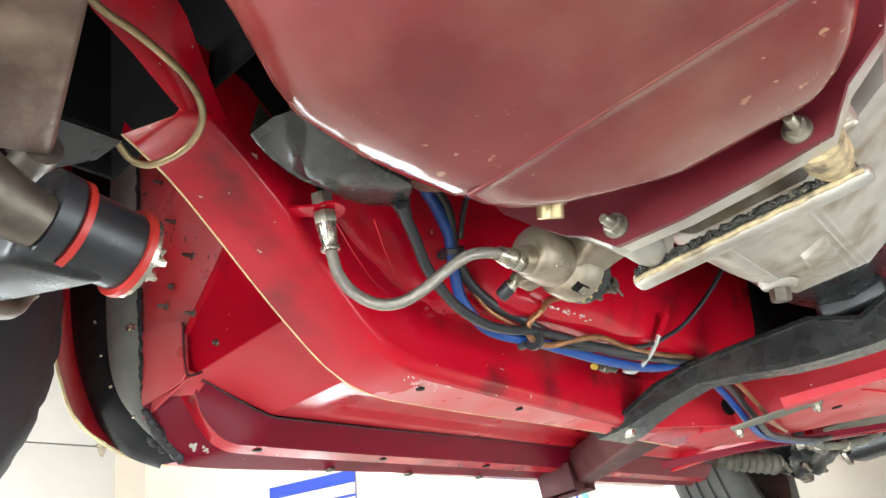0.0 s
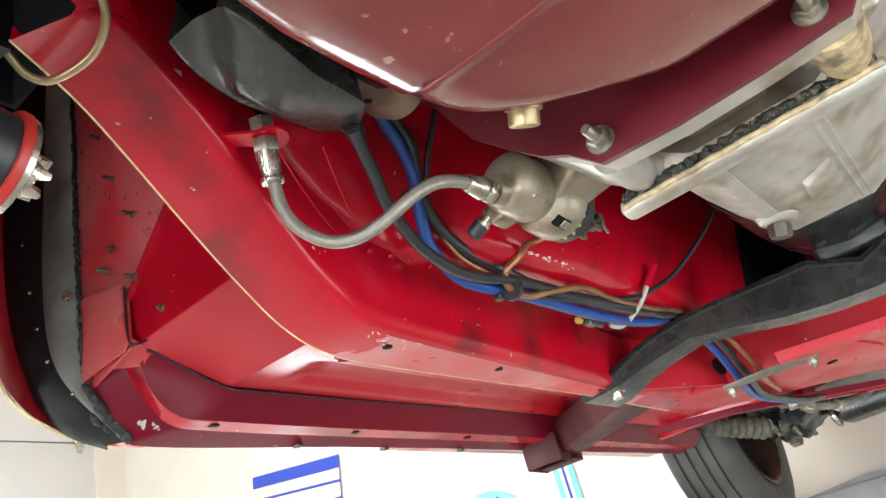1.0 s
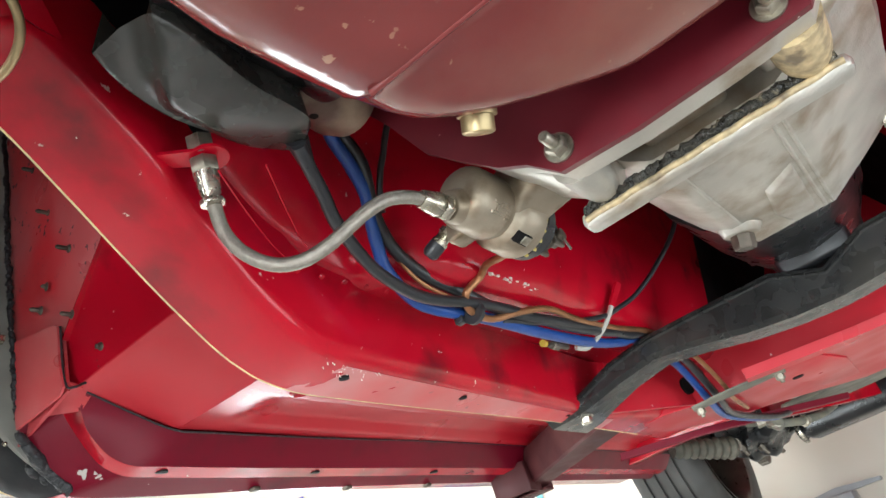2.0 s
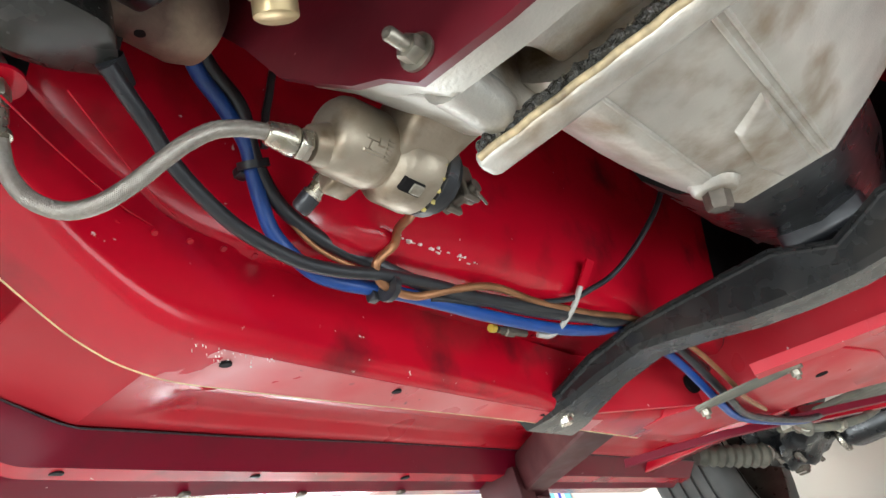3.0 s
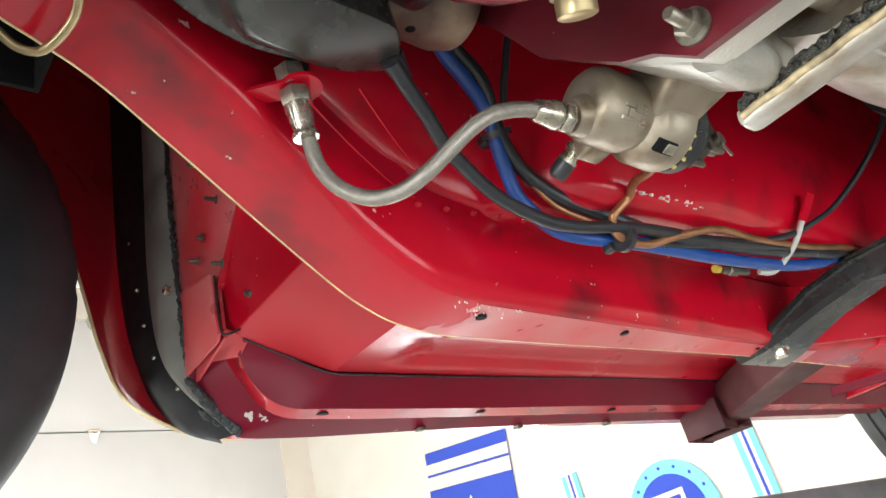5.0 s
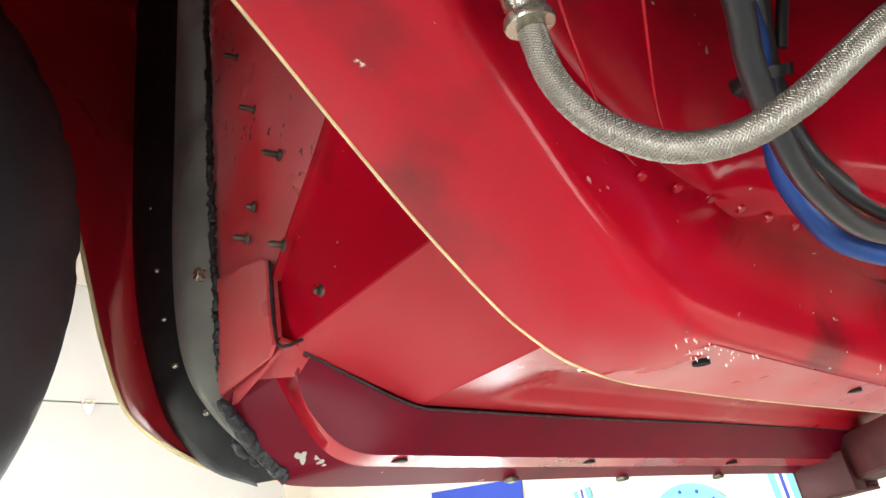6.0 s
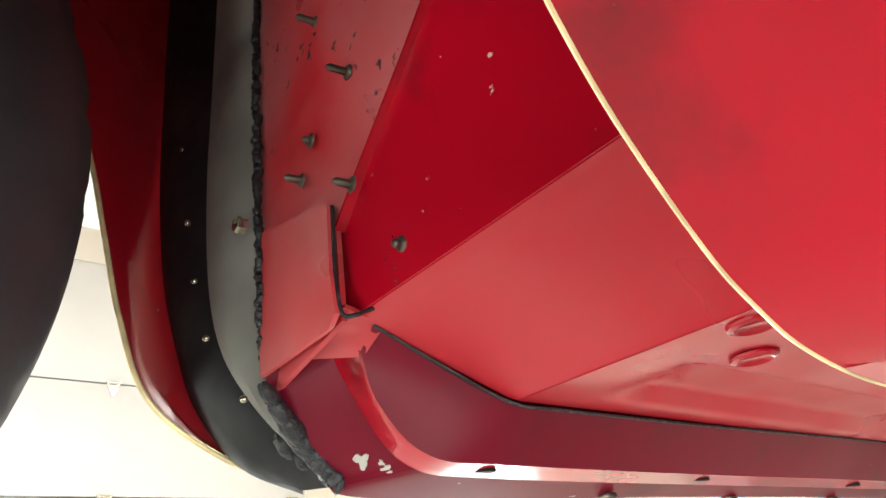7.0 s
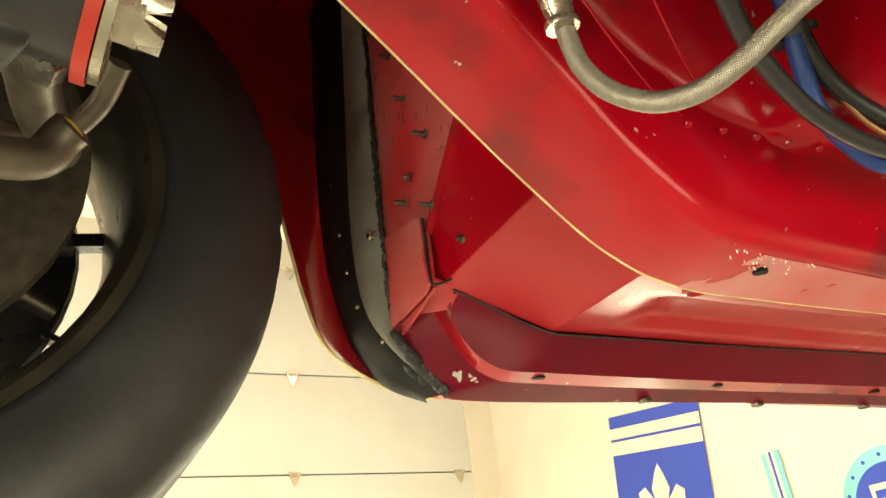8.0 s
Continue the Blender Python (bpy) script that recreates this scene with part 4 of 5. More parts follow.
    part("rear_plate", plate(B(), [(0.452, y, z) for y, z in pr], (0.005, 0, 0)), PLATE_SHADE_RED, en, "maroon engine rear plate, shade in its colour")
    for y, z in ((0.152, 1.680), (0.027, 1.680)):
        bm = B()
        lathe(bm, (0.4515, y, z), (-1, 0, 0), [(0, 0.0090), (0.0018, 0.0090)], 20)
        bolt(bm, (0.4497, y, z), (-1, 0, 0), 0.0115, 0.0065, 0.0115)
        part("stud_nut", bm, OLDSTEEL, en, "zinc plated stud and nut")
    # block and crankcase above the sump, near-black to stand in for the shade there
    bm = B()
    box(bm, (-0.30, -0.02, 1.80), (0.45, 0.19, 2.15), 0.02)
    part("block", bm, SHADOWED, en, "engine block, near-black for shade")
    st = thing("starter_motor", "dull grey starter motor nose beside the engine", "starter motor")
    part("nose", lathe(B(), (0.30, 0.262, 1.799), (1, 0.03, -0.02), [(0.0, 0.027), (0.10, 0.027), (0.128, 0.027), (0.14, 0.023), (0.145, 0.012)], 28), RUSTY, st)
    part("hole", lathe(B(), (0.4017, 0.2701, 1.7716), (-0.03, 0.22, -0.97), [(0, 0.0030), (0.0012, 0.0030)], 12), SHADOWED, st)
    part("solenoid", lathe(B(), (0.275, 0.235, 1.785), (1, 0.03, -0.02), [(0.0, 0.020), (0.002, 0.024), (0.118, 0.024), (0.122, 0.019)], 24), BLACK, st, "black solenoid body")


engine()


# ---- gearbox ----
def gearbox():
    gb = thing("gearbox", "cast alloy gearbox and clutch bell housing", "gearbox")
    # front flange behind the engine plate
    pr = [(0.292, 1.90), (0.262, 1.80), (0.246, 1.772), (0.228, 1.737), (0.207, 1.715), (0.186, 1.695), (0.172, 1.686), (0.156, 1.669), (0.11, 1.666), (0.059, 1.667), (0.013, 1.670), (-0.006, 1.694), (-0.034, 1.713), (-0.066, 1.77), (-0.095, 1.90)]
    part("flange", plate(B(), [(0.4575, y, z) for y, z in pr], (0.018, 0, 0)), ALLOY, gb, "cast alloy mounting flange")
    # bell: flat belly, slanted cheeks, tapering to the gear case
    rows = []
    for x, k, zl in ((0.530, 1.00, 1.6835), (0.56, 1.03, 1.6840), (0.60, 1.05, 1.6850), (0.66, 1.04, 1.6865), (0.70, 1.01, 1.6875), (0.735, 0.96, 1.6885), (0.765, 0.88, 1.6895), (0.782, 0.80, 1.6905), (0.786, 0.76, 1.694)):
        near = [(0.180, 0.235), (0.176, 0.130), (0.172, 0.085), (0.166, 0.055), (0.158, 0.034), (0.148, 0.0195), (0.138, 0.0095), (0.128, 0.0025), (0.1235, 0.0)]
        far = [(0.042, 0.0), (0.037, 0.0025), (-0.004, 0.024), (-0.028, 0.038), (-0.042, 0.072), (-0.058, 0.132), (-0.060, 0.235)]
        rows.append([(x, 0.085 + (y - 0.085) * k, zl + dz) for y, dz in near] + [(x, 0.085 + (y - 0.085) * (0.5 + 0.5 * k), zl + dz) for y, dz in far])
    part("bell_housing", loft(B(), rows, closed=True), ALLOY, gb, "cast alloy bell housing", angle=32)
    bm = B()
    for p in ((0.4755, 0.204, 1.713), (0.541, 0.188, 1.701), (0.540, 0.150, 1.673), (0.516, 0.150, 1.668), (0.4755, 0.156, 1.669), (0.4755, 0.240, 1.76), (0.4755, 0.13, 1.76), (0.575, 0.13, 1.76), (0.570, 0.190, 1.745)):
        bm.verts.new(p)
    bmesh.ops.convex_hull(bm, input=bm.verts[:])
    bmesh.ops.bevel(bm, geom=bm.edges[:], offset=0.0025, segments=2, affect="EDGES", profile=0.5)
    part("mounting_pad", bm, ALLOY, gb, "cast pad that carries the slave cylinder", angle=40)
    for y0, y1, z0 in ((0.128, 0.060, 1.700), (0.050, -0.005, 1.700)):
        bm = loft(B(), [[(0.4755, y0, z0 - 0.024), (0.4755, y1, z0 - 0.024), (0.4755, y1, z0 + 0.06), (0.4755, y0, z0 + 0.06)], [(0.505, y0 - 0.006, z0 - 0.014), (0.505, y1 + 0.006, z0 - 0.014), (0.505, y1 + 0.006, z0 + 0.06), (0.505, y0 - 0.006, z0 + 0.06)], [(0.534, y0 - 0.006, z0 - 0.008), (0.534, y1 + 0.006, z0 - 0.008), (0.534, y1 + 0.006, z0 + 0.06), (0.534, y0 - 0.006, z0 + 0.06)]], closed=True)
        bmesh.ops.bevel(bm, geom=bm.edges[:], offset=0.005, segments=3, affect="EDGES", profile=0.5)
        part("web", bm, ALLOY, gb, "scalloped casting web", angle=50)
    # lower lip with the cast lugs that carry it
    bm = B()
    box(bm, (0.516, 0.004, 1.660), (0.534, 0.178, 1.672), 0.005)
    part("lip", bm, ALLOY, gb, "cast lower lip")
    bm = B()
    rnd = random.Random(8)
    tube(bm, [(0.5168 + rnd.uniform(-0.0006, 0.0006), 0.010 + 0.162 * k / 60, 1.6712 + rnd.uniform(-0.0012, 0.0012)) for k in range(61)], lambda u: rnd.uniform(0.0026, 0.0042), 7, 2)
    part("grime", bm, GREASE, gb, "oily grime along the lip")
    bm = tube(B(), [(0.5160, 0.008 + 0.166 * k / 20, 1.6655 + 0.0004 * math.sin(k * 2.1)) for k in range(21)], 0.0021, 8)
    part("oil_line", bm, TAN, gb, "tan dried oil along the lip edge")
    # raised pad with a steep side, and casting ribs on the belly
    bm = loft(B(), [[(0.648, 0.058, 1.690), (0.672, 0.086, 1.690), (0.735, 0.094, 1.692), (0.778, 0.086, 1.693), (0.778, 0.060, 1.693)], [(0.656, 0.060, 1.6815), (0.680, 0.083, 1.6825), (0.735, 0.088, 1.6855), (0.774, 0.082, 1.6885), (0.774, 0.062, 1.6885)]], closed=True)
    bmesh.ops.bevel(bm, geom=bm.edges[:], offset=0.0018, segments=2, affect="EDGES", profile=0.5)
    part("blister", bm, ALLOY, gb, "raised casting pad", angle=50)
    for y, r in ((0.155, 0.014), (0.022, 0.017)):
        part("lug", lathe(B(), (0.475, y, 1.682), (1, 0, -0.06), [(0, r), (0.03, r * 0.93), (0.041, r * 0.8)], 20), TAN if y < 0.1 else ALLOY, gb, "cast lug")
    for y0, y1, x0, x1 in ((0.0480, 0.0480, 0.535, 0.776), (0.0545, 0.0545, 0.535, 0.776), (0.119, 0.116, 0.54, 0.712)):
        bm = tube(B(), [(x0 + (x1 - x0) * k / 4, y0 + (y1 - y0) * k / 4, 1.6835 + 0.0066 * (x0 + (x1 - x0) * k / 4 - 0.53) / 0.25) for k in range(5)], 0.0017, 8)
        part("rib", bm, ALLOY, gb, "cast rib")
    for z, y in ((1.726, -0.020), (1.748, -0.031), (1.776, -0.040)):
        part("case_bolt", bolt(B(), (0.768, y + 0.004, z), (0, -1, -0.35), 0.0115, 0.011), OLDSTEEL, gb, "case bolt")
    bm = B()
    lathe(bm, (0.731, 0.119, 1.692), (0.1, 0.25, -1), [(0, 0.018), (0.006, 0.015), (0.007, 0.0135)], 22)
    part("boss", bm, ALLOY, gb, "cast filler boss")
    part("filler_plug", bolt(B(), (0.732, 0.1205, 1.686), (0.1, 0.25, -1), 0.0165, 0.013, 0, 6), DARK_STEEL, gb, "dark hexagon plug")
    # tail of the gearbox, its black standing in for the shade around it
    part("gear_case", loft(B(), [[(x, 0.09 + r * math.cos(a) * 1.1, 1.79 + r * math.sin(a)) for a in [2 * math.pi * k / 16 for k in range(16)]] for x, r in ((0.79, 0.085), (0.95, 0.08), (1.1, 0.06), (1.35, 0.05))], closed=True), BLACK, gb, "gear case, black for the shade around it")


gearbox()


# ---- clutch slave cylinder and its hose ----
def slave():
    sl = thing("clutch_slave_cylinder", "cast alloy clutch slave cylinder bolted to the bell housing", "slave cylinder")
    a, b = Vector((0.481, 0.2325, 1.7115)), Vector((0.590, 0.2225, 1.700))
    ax = (b - a).normalized()
    bm = lathe(B(), a, ax, [(-0.0045, 0.006), (-0.004, 0.013), (-0.0022, 0.0180), (0.001, 0.0208), (0.005, 0.0219), (0.0255, 0.0224), (0.0295, 0.0218), (0.0325, 0.0198), (0.036, 0.0196)], 48)
    part("body", bm, CAST_TAN, sl, angle=35)
    part("end_flange", lathe(B(), a + ax * 0.0335, ax, [(0, 0.0190), (0.002, 0.0215), (0.0045, 0.0240), (0.0075, 0.0256), (0.026, 0.0262), (0.0290, 0.0254), (0.0300, 0.0225)], 48), CAST_TAN, sl, "cast end flange", angle=35)
    c = Vector((0.463, 0.2395, 1.7015))
    d = (Vector((0.492, 0.2335, 1.7065)) - c).normalized()
    part("inlet_boss", lathe(B(), c, d, [(0.0065, 0.0092), (0.008, 0.0105), (0.018, 0.0125), (0.024, 0.0150), (0.034, 0.0165)], 28), CAST_TAN, sl)
    bm = loft(B(), [[(0.502, 0.160, 1.705), (0.552, 0.158, 1.705), (0.552, 0.158, 1.745), (0.502, 0.160, 1.745)], [(0.505, 0.196, 1.701), (0.547, 0.192, 1.698), (0.547, 0.198, 1.736), (0.505, 0.200, 1.738)], [(0.510, 0.2165, 1.694), (0.543, 0.214, 1.692), (0.543, 0.224, 1.726), (0.510, 0.226, 1.727)]], closed=True)
    bmesh.ops.bevel(bm, geom=bm.edges[:], offset=0.005, segments=3, affect="EDGES", profile=0.5)
    part("mounting_ear", bm, CAST_TAN, sl, angle=50)
    # slot, a near-black block in place of its shade, with a bolt head in the end flange
    out = Vector((0, -0.30, -0.954))
    out = (out - ax * out.dot(ax)).normalized()
    side = ax.cross(out).normalized()
    m = Matrix.Translation(a + ax * 0.0455 + out * 0.0252) @ Matrix((ax, side, out)).transposed().to_4x4()
    bm = B()
    box(bm, (-0.0072, -0.0042, -0.003), (0.0072, 0.0042, 0.0016), 0.0008, m)
    part("slot", bm, SHADOWED, sl, "near-black block for a slot in the flange")
    bm = B()
    box(bm, (-0.0010, -0.0032, 0.0), (0.0066, 0.0032, 0.0026), 0.0007, m)
    part("mounting_bolt", bm, OLDSTEEL, sl, "dull bolt head in the slot")
    rnd = random.Random(3)
    for k in range(5):
        bm = B()
        bmesh.ops.create_icosphere(bm, subdivisions=2, radius=0.0022)
        w = (out * math.cos(0.30 * k - 0.75) + side * math.sin(0.30 * k - 0.75)).normalized()
        q = a + ax * (0.0605 + 0.0045 * rnd.random()) + w * 0.0244
        for v in bm.verts:
            v.co = (v.co * rnd.uniform(0.35, 0.95)) + q
        part("sealant", bm, mat("yellowed_sealant", (0.42, 0.34, 0.10), 0.5, var=0.3, scale=200) if k == 0 else bpy.data.materials["yellowed_sealant"], sl, "yellowed sealant on the boot edge")
    bm = B()
    box(bm, (0.4935, 0.240, 1.694), (0.5125, 0.260, 1.708), 0.003)
    part("bleed_boss", bm, CAST_TAN, sl, "cast bleed boss")
    p0 = Vector((0.4995, 0.2585, 1.7055))
    d = (Vector((0.4930, 0.2760, 1.6940)) - p0).normalized()
    part("bleed_nipple", lathe(B(), p0, d, [(0.0, 0.0062), (0.0035, 0.0062), (0.0037, 0.0050), (0.0095, 0.0050), (0.0097, 0.0060), (0.0120, 0.0060)], 14), STEEL, sl, "plated bleed nipple")
    part("nipple_cap", lathe(B(), p0 + d * 0.0122, d, [(0.0, 0.0060), (0.0085, 0.0058), (0.0105, 0.0042)], 14), RUBBER, sl, "dark rubber nipple cap")
    part("boot", lathe(B(), a + ax * 0.0640, ax, [(0, 0.0225), (0.002, 0.0245), (0.0095, 0.0240), (0.012, 0.0185), (0.015, 0.0205), (0.018, 0.013)], 28), RUBBER, sl, "black rubber boot")
    # worn cast marks: plain raised bars on the barrel
    up = Vector((0, -0.70, -0.71))
    up = (up - ax * up.dot(ax)).normalized()
    side = ax.cross(up).normalized()
    marks = [(0.013, -0.0035, 0.0010, 0.0040), (0.013, 0.0035, 0.0010, 0.0040), (0.013, 0.0, 0.0026, 0.0009)]
    marks += [(0.0190, -0.0030, 0.0022, 0.0022), (0.0190, 0.0030, 0.0009, 0.0030)]
    marks += [(0.0245, -0.0060 + 0.0022 * k, 0.0007, 0.0020) for k in range(6)]
    for s0, off, hw, hl in marks:
        w = (up * math.cos(off / 0.0222) + side * math.sin(off / 0.0222)).normalized()
        e = ax.cross(w).normalized()
        c = a + ax * s0 + w * 0.0221
        bm = loft(B(), [[c + e * (i * hw) + ax * (j * hl) + w * 0.0 for i, j in ((-1, -1), (1, -1), (1, 1), (-1, 1))], [c + e * (i * hw * 0.7) + ax * (j * hl * 0.85) + w * 0.0011 for i, j in ((-1, -1), (1, -1), (1, 1), (-1, 1))]], closed=True)
        part("cast_mark", bm, CAST_TAN, sl)
    bm = B()
    tube(bm, [a + ax * 0.078, a + ax * 0.108], 0.0055, 10, 0)
    c = a + ax * 0.094
    box(bm, (c.x - 0.007, c.y - 0.010, c.z - 0.013), (c.x + 0.007, c.y - 0.006, c.z + 0.013), 0.0015)
    box(bm, (c.x - 0.007, c.y + 0.004, c.z - 0.013), (c.x + 0.007, c.y + 0.008, c.z + 0.013), 0.0015)
    lathe(bm, c + Vector((0, -0.014, -0.006)), (0, 1, 0), [(0, 0.0045), (0.026, 0.0045)], 12)
    tube(bm, [c + Vector((0.002, -0.013, -0.002)), c + Vector((-0.002, -0.0135, -0.011)), c + Vector((0.008, -0.012, -0.016))], 0.0010, 6, 3)
    part("clevis", bm, DARK_STEEL, sl, "clevis with pin and split pin")
    ho = thing("clutch_hose", "braided steel clutch hose with plated end fittings", "hose")
    pts = [(0.3590, 0.3262, 1.733), (0.3605, 0.3270, 1.721), (0.3635, 0.3265, 1.705), (0.3695, 0.3205, 1.689), (0.3785, 0.3090, 1.6770), (0.3870, 0.2955, 1.6738), (0.3955, 0.2815, 1.6782), (0.4040, 0.2690, 1.6865), (0.4115, 0.2595, 1.6935), (0.4205, 0.2515, 1.6990), (0.4305, 0.2465, 1.7015), (0.4405, 0.2437, 1.7030), (0.4490, 0.2420, 1.7035)]
    fine = spline(pts, 46)
    bm = B()
    up = None
    rings, axes = [], []
    for i, q in enumerate(fine):
        d = (fine[min(i + 1, len(fine) - 1)] - fine[max(i - 1, 0)]).normalized()
        up = d.orthogonal().normalized() if up is None else (up - d * up.dot(d)).normalized()
        side = d.cross(up)
        ring = []
        for k in range(24):
            ang = 2 * math.pi * k / 24
            ring.append(bm.verts.new(q + 0.0039 * (math.cos(ang) * up + math.sin(ang) * side)))
        rings.append(ring)
        axes.append((q, up.copy(), side))
    for p, q in zip(rings, rings[1:]):
        for k in range(24):
            bm.faces.new((p[k], p[(k + 1) % 24], q[(k + 1) % 24], q[k]))
    part("core", bm, BRAID, ho, "dark hose core under the braid", angle=80)
    # woven wires, sixteen each way, going over and under one another
    bm = B()
    strip = [0.0]
    for (p, u, v), (q, u2, v2) in zip(axes, axes[1:]):
        strip.append(strip[-1] + (q - p).length)
    for turn in (1, -1):
        for j in range(16):
            wire = []
            last = -1.0
            for (q, u, v), s0 in zip(axes, strip):
                if s0 - last < 0.00055:
                    continue
                last = s0
                ang = turn * 2 * math.pi * s0 / 0.015 + 2 * math.pi * j / 16
                rr = 0.0039 + turn * 0.00010 * math.cos(16 * 2 * math.pi * s0 / 0.015 + math.pi * j)
                wire.append(q + rr * (math.cos(ang) * u + math.sin(ang) * v))
            tube(bm, wire, 0.00036, 5, 0, False)
    br = part("braid", bm, BRAID, ho, "woven steel wire braid", angle=80)
    br["kind"] = "stuff"
    bm = B()
    p0, d = (0.3530, 0.3212, 1.7520), (0.16, 0.14, -1)
    lathe(bm, p0, d, [(-0.014, 0.0085), (-0.002, 0.0085)], 6)
    lathe(bm, p0, d, [(0.0, 0.0078), (0.0012, 0.0088), (0.0085, 0.0088), (0.0095, 0.0080)], 6)
    part("hexagon_nut", bm, OLDSTEEL, ho, "dull brassy hexagon nut")
    bm = B()
    lathe(bm, p0, d, [(0.0095, 0.0078), (0.011, 0.0076), (0.023, 0.0062), (0.0245, 0.0056), (0.027, 0.0056), (0.0272, 0.0072), (0.0285, 0.0076), (0.030, 0.0072)], 24)
    part("upper_fitting", bm, STEEL, ho, "plated hose ferrule")
    bm = B()
    c = Vector((0.4460, 0.2427, 1.7034))
    d = (Vector((0.463, 0.2395, 1.7015)) - c).normalized()
    lathe(bm, c, d, [(0, 0.0052), (0.0010, 0.0060), (0.004, 0.0066), (0.0125, 0.0080), (0.0150, 0.0082), (0.0158, 0.0076)], 28)
    lathe(bm, c + d * 0.0166, d, [(0, 0.0082), (0.0008, 0.0090), (0.0060, 0.0090), (0.0070, 0.0082)], 6)
    part("lower_fitting", bm, STEEL, ho, "plated hose end and nut")


slave()


# ---- rubber shroud beside the engine ----
def shroud():
    sh = thing("rubber_shroud", "black rubber boot over the starter cable beside the sump", "rubber boot")
    # flat belly between the inner edge and a fold, then a flared flap out to the rim
    inner = [(0.2757, 0.2567, 1.7663), (0.290, 0.2500, 1.7545), (0.308, 0.2500, 1.7475), (0.334, 0.2535, 1.7455), (0.360, 0.2530, 1.7440), (0.378, 0.2570, 1.7450), (0.391, 0.2740, 1.7490)]
    fold = [(0.2757, 0.2575, 1.7660), (0.287, 0.2700, 1.7600), (0.3005, 0.2845, 1.7535), (0.3140, 0.2940, 1.7498), (0.340, 0.2985, 1.7505), (0.368, 0.2985, 1.7520), (0.3985, 0.2900, 1.7550)]
    rim = [(0.2727, 0.3010, 1.7736), (0.282, 0.3050, 1.7715), (0.299, 0.3095, 1.7680), (0.320, 0.3105, 1.7630), (0.345, 0.3070, 1.7600), (0.372, 0.3020, 1.7590), (0.3990, 0.2915, 1.7570)]
    def between(a, b, q, dz=0.0):
        return [tuple(u * (1 - q) + v * q + (dz if k == 2 else 0) for k, (u, v) in enumerate(zip(m, n))) for m, n in zip(a, b)]
    rows = [[(x, y + 0.002, z + 0.045) for x, y, z in inner], [(x, y + 0.0003, z + 0.004) for x, y, z in inner], inner, between(inner, fold, 0.08, -0.0010), between(inner, fold, 0.5, -0.0014), between(inner, fold, 0.88, -0.0014), fold, between(fold, rim, 0.12, 0.0022), between(fold, rim, 0.5, 0.0046), between(fold, rim, 0.93, 0.0010), rim, [(x, y + 0.0006, z + 0.0022) for x, y, z in rim], [(x, y - 0.001, z + 0.0040) for x, y, z in rim], [(x, y - 0.012, z + 0.020) for x, y, z in rim]]
    part("boot", loft(B(), rows, n=4), BOOT_RUBBER, sh, angle=80)
    part("collar", lathe(B(), (0.388, 0.2775, 1.7510), (0.78, 0.45, -0.36), [(0, 0.0075), (0.008, 0.0062), (0.016, 0.0052)], 18), RUBBER, sh, "tapered rubber collar")


shroud()


# ---- cables and pipes ----
def cable(name, label, category, pts, r, material, seg=16):
    ob = finish(name, tube(B(), pts, r, seg), material)
    return tagged(ob, label, category)


cable("starter_cable", "thick black cable running from the rubber boot to the loom", "cable", [(0.386, 0.276, 1.744), (0.402, 0.284, 1.736), (0.417, 0.291, 1.729), (0.436, 0.301, 1.719), (0.467, 0.311, 1.708), (0.494, 0.317, 1.702), (0.531, 0.320, 1.697), (0.564, 0.318, 1.697), (0.60, 0.313, 1.700), (0.66, 0.309, 1.702), (0.75, 0.305, 1.70), (0.84, 0.297, 1.704), (0.92, 0.296, 1.716), (1.0, 0.298, 1.722), (1.1, 0.302, 1.715), (1.2, 0.312, 1.705)], 0.0046, RUBBER)
cable("blue_cable", "blue wrapped cable in the loom along the tunnel", "cable", [(0.435, 0.285, 1.835), (0.461, 0.303, 1.810), (0.482, 0.308, 1.792), (0.500, 0.314, 1.775), (0.509, 0.322, 1.760), (0.519, 0.330, 1.743), (0.532, 0.337, 1.727), (0.558, 0.339, 1.709), (0.581, 0.335, 1.702), (0.621, 0.325, 1.698), (0.667, 0.318, 1.694), (0.729, 0.315, 1.693), (0.824, 0.308, 1.695), (0.895, 0.304, 1.7045), (0.945, 0.304, 1.7165), (1.005, 0.304, 1.7165), (1.08, 0.306, 1.699), (1.15, 0.312, 1.679), (1.20, 0.317, 1.662), (1.30, 0.330, 1.6565), (1.42, 0.322, 1.655), (1.53, 0.305, 1.657), (1.60, 0.295, 1.668)], 0.0052, BLUE)
cable("black_cable", "black cable in the loom along the tunnel", "cable", [(0.44, 0.285, 1.84), (0.468, 0.299, 1.813), (0.492, 0.304, 1.793), (0.510, 0.318, 1.764), (0.534, 0.326, 1.741), (0.568, 0.325, 1.724), (0.605, 0.318, 1.712), (0.655, 0.312, 1.701), (0.745, 0.303, 1.702), (0.834, 0.297, 1.706), (0.90, 0.294, 1.709), (0.945, 0.292, 1.7175), (1.005, 0.291, 1.7175), (1.08, 0.293, 1.699), (1.14, 0.298, 1.681), (1.20, 0.304, 1.6625), (1.30, 0.319, 1.6555), (1.42, 0.312, 1.654), (1.53, 0.296, 1.656), (1.62, 0.28, 1.67)], 0.0050, RUBBER)
cable("vertical_cable", "thin dark cable hanging beside the starter motor", "cable", [(0.503, 0.26, 1.845), (0.506, 0.284, 1.814), (0.507, 0.292, 1.801), (0.508, 0.300, 1.790), (0.511, 0.310, 1.772)], 0.0026, RUBBER)
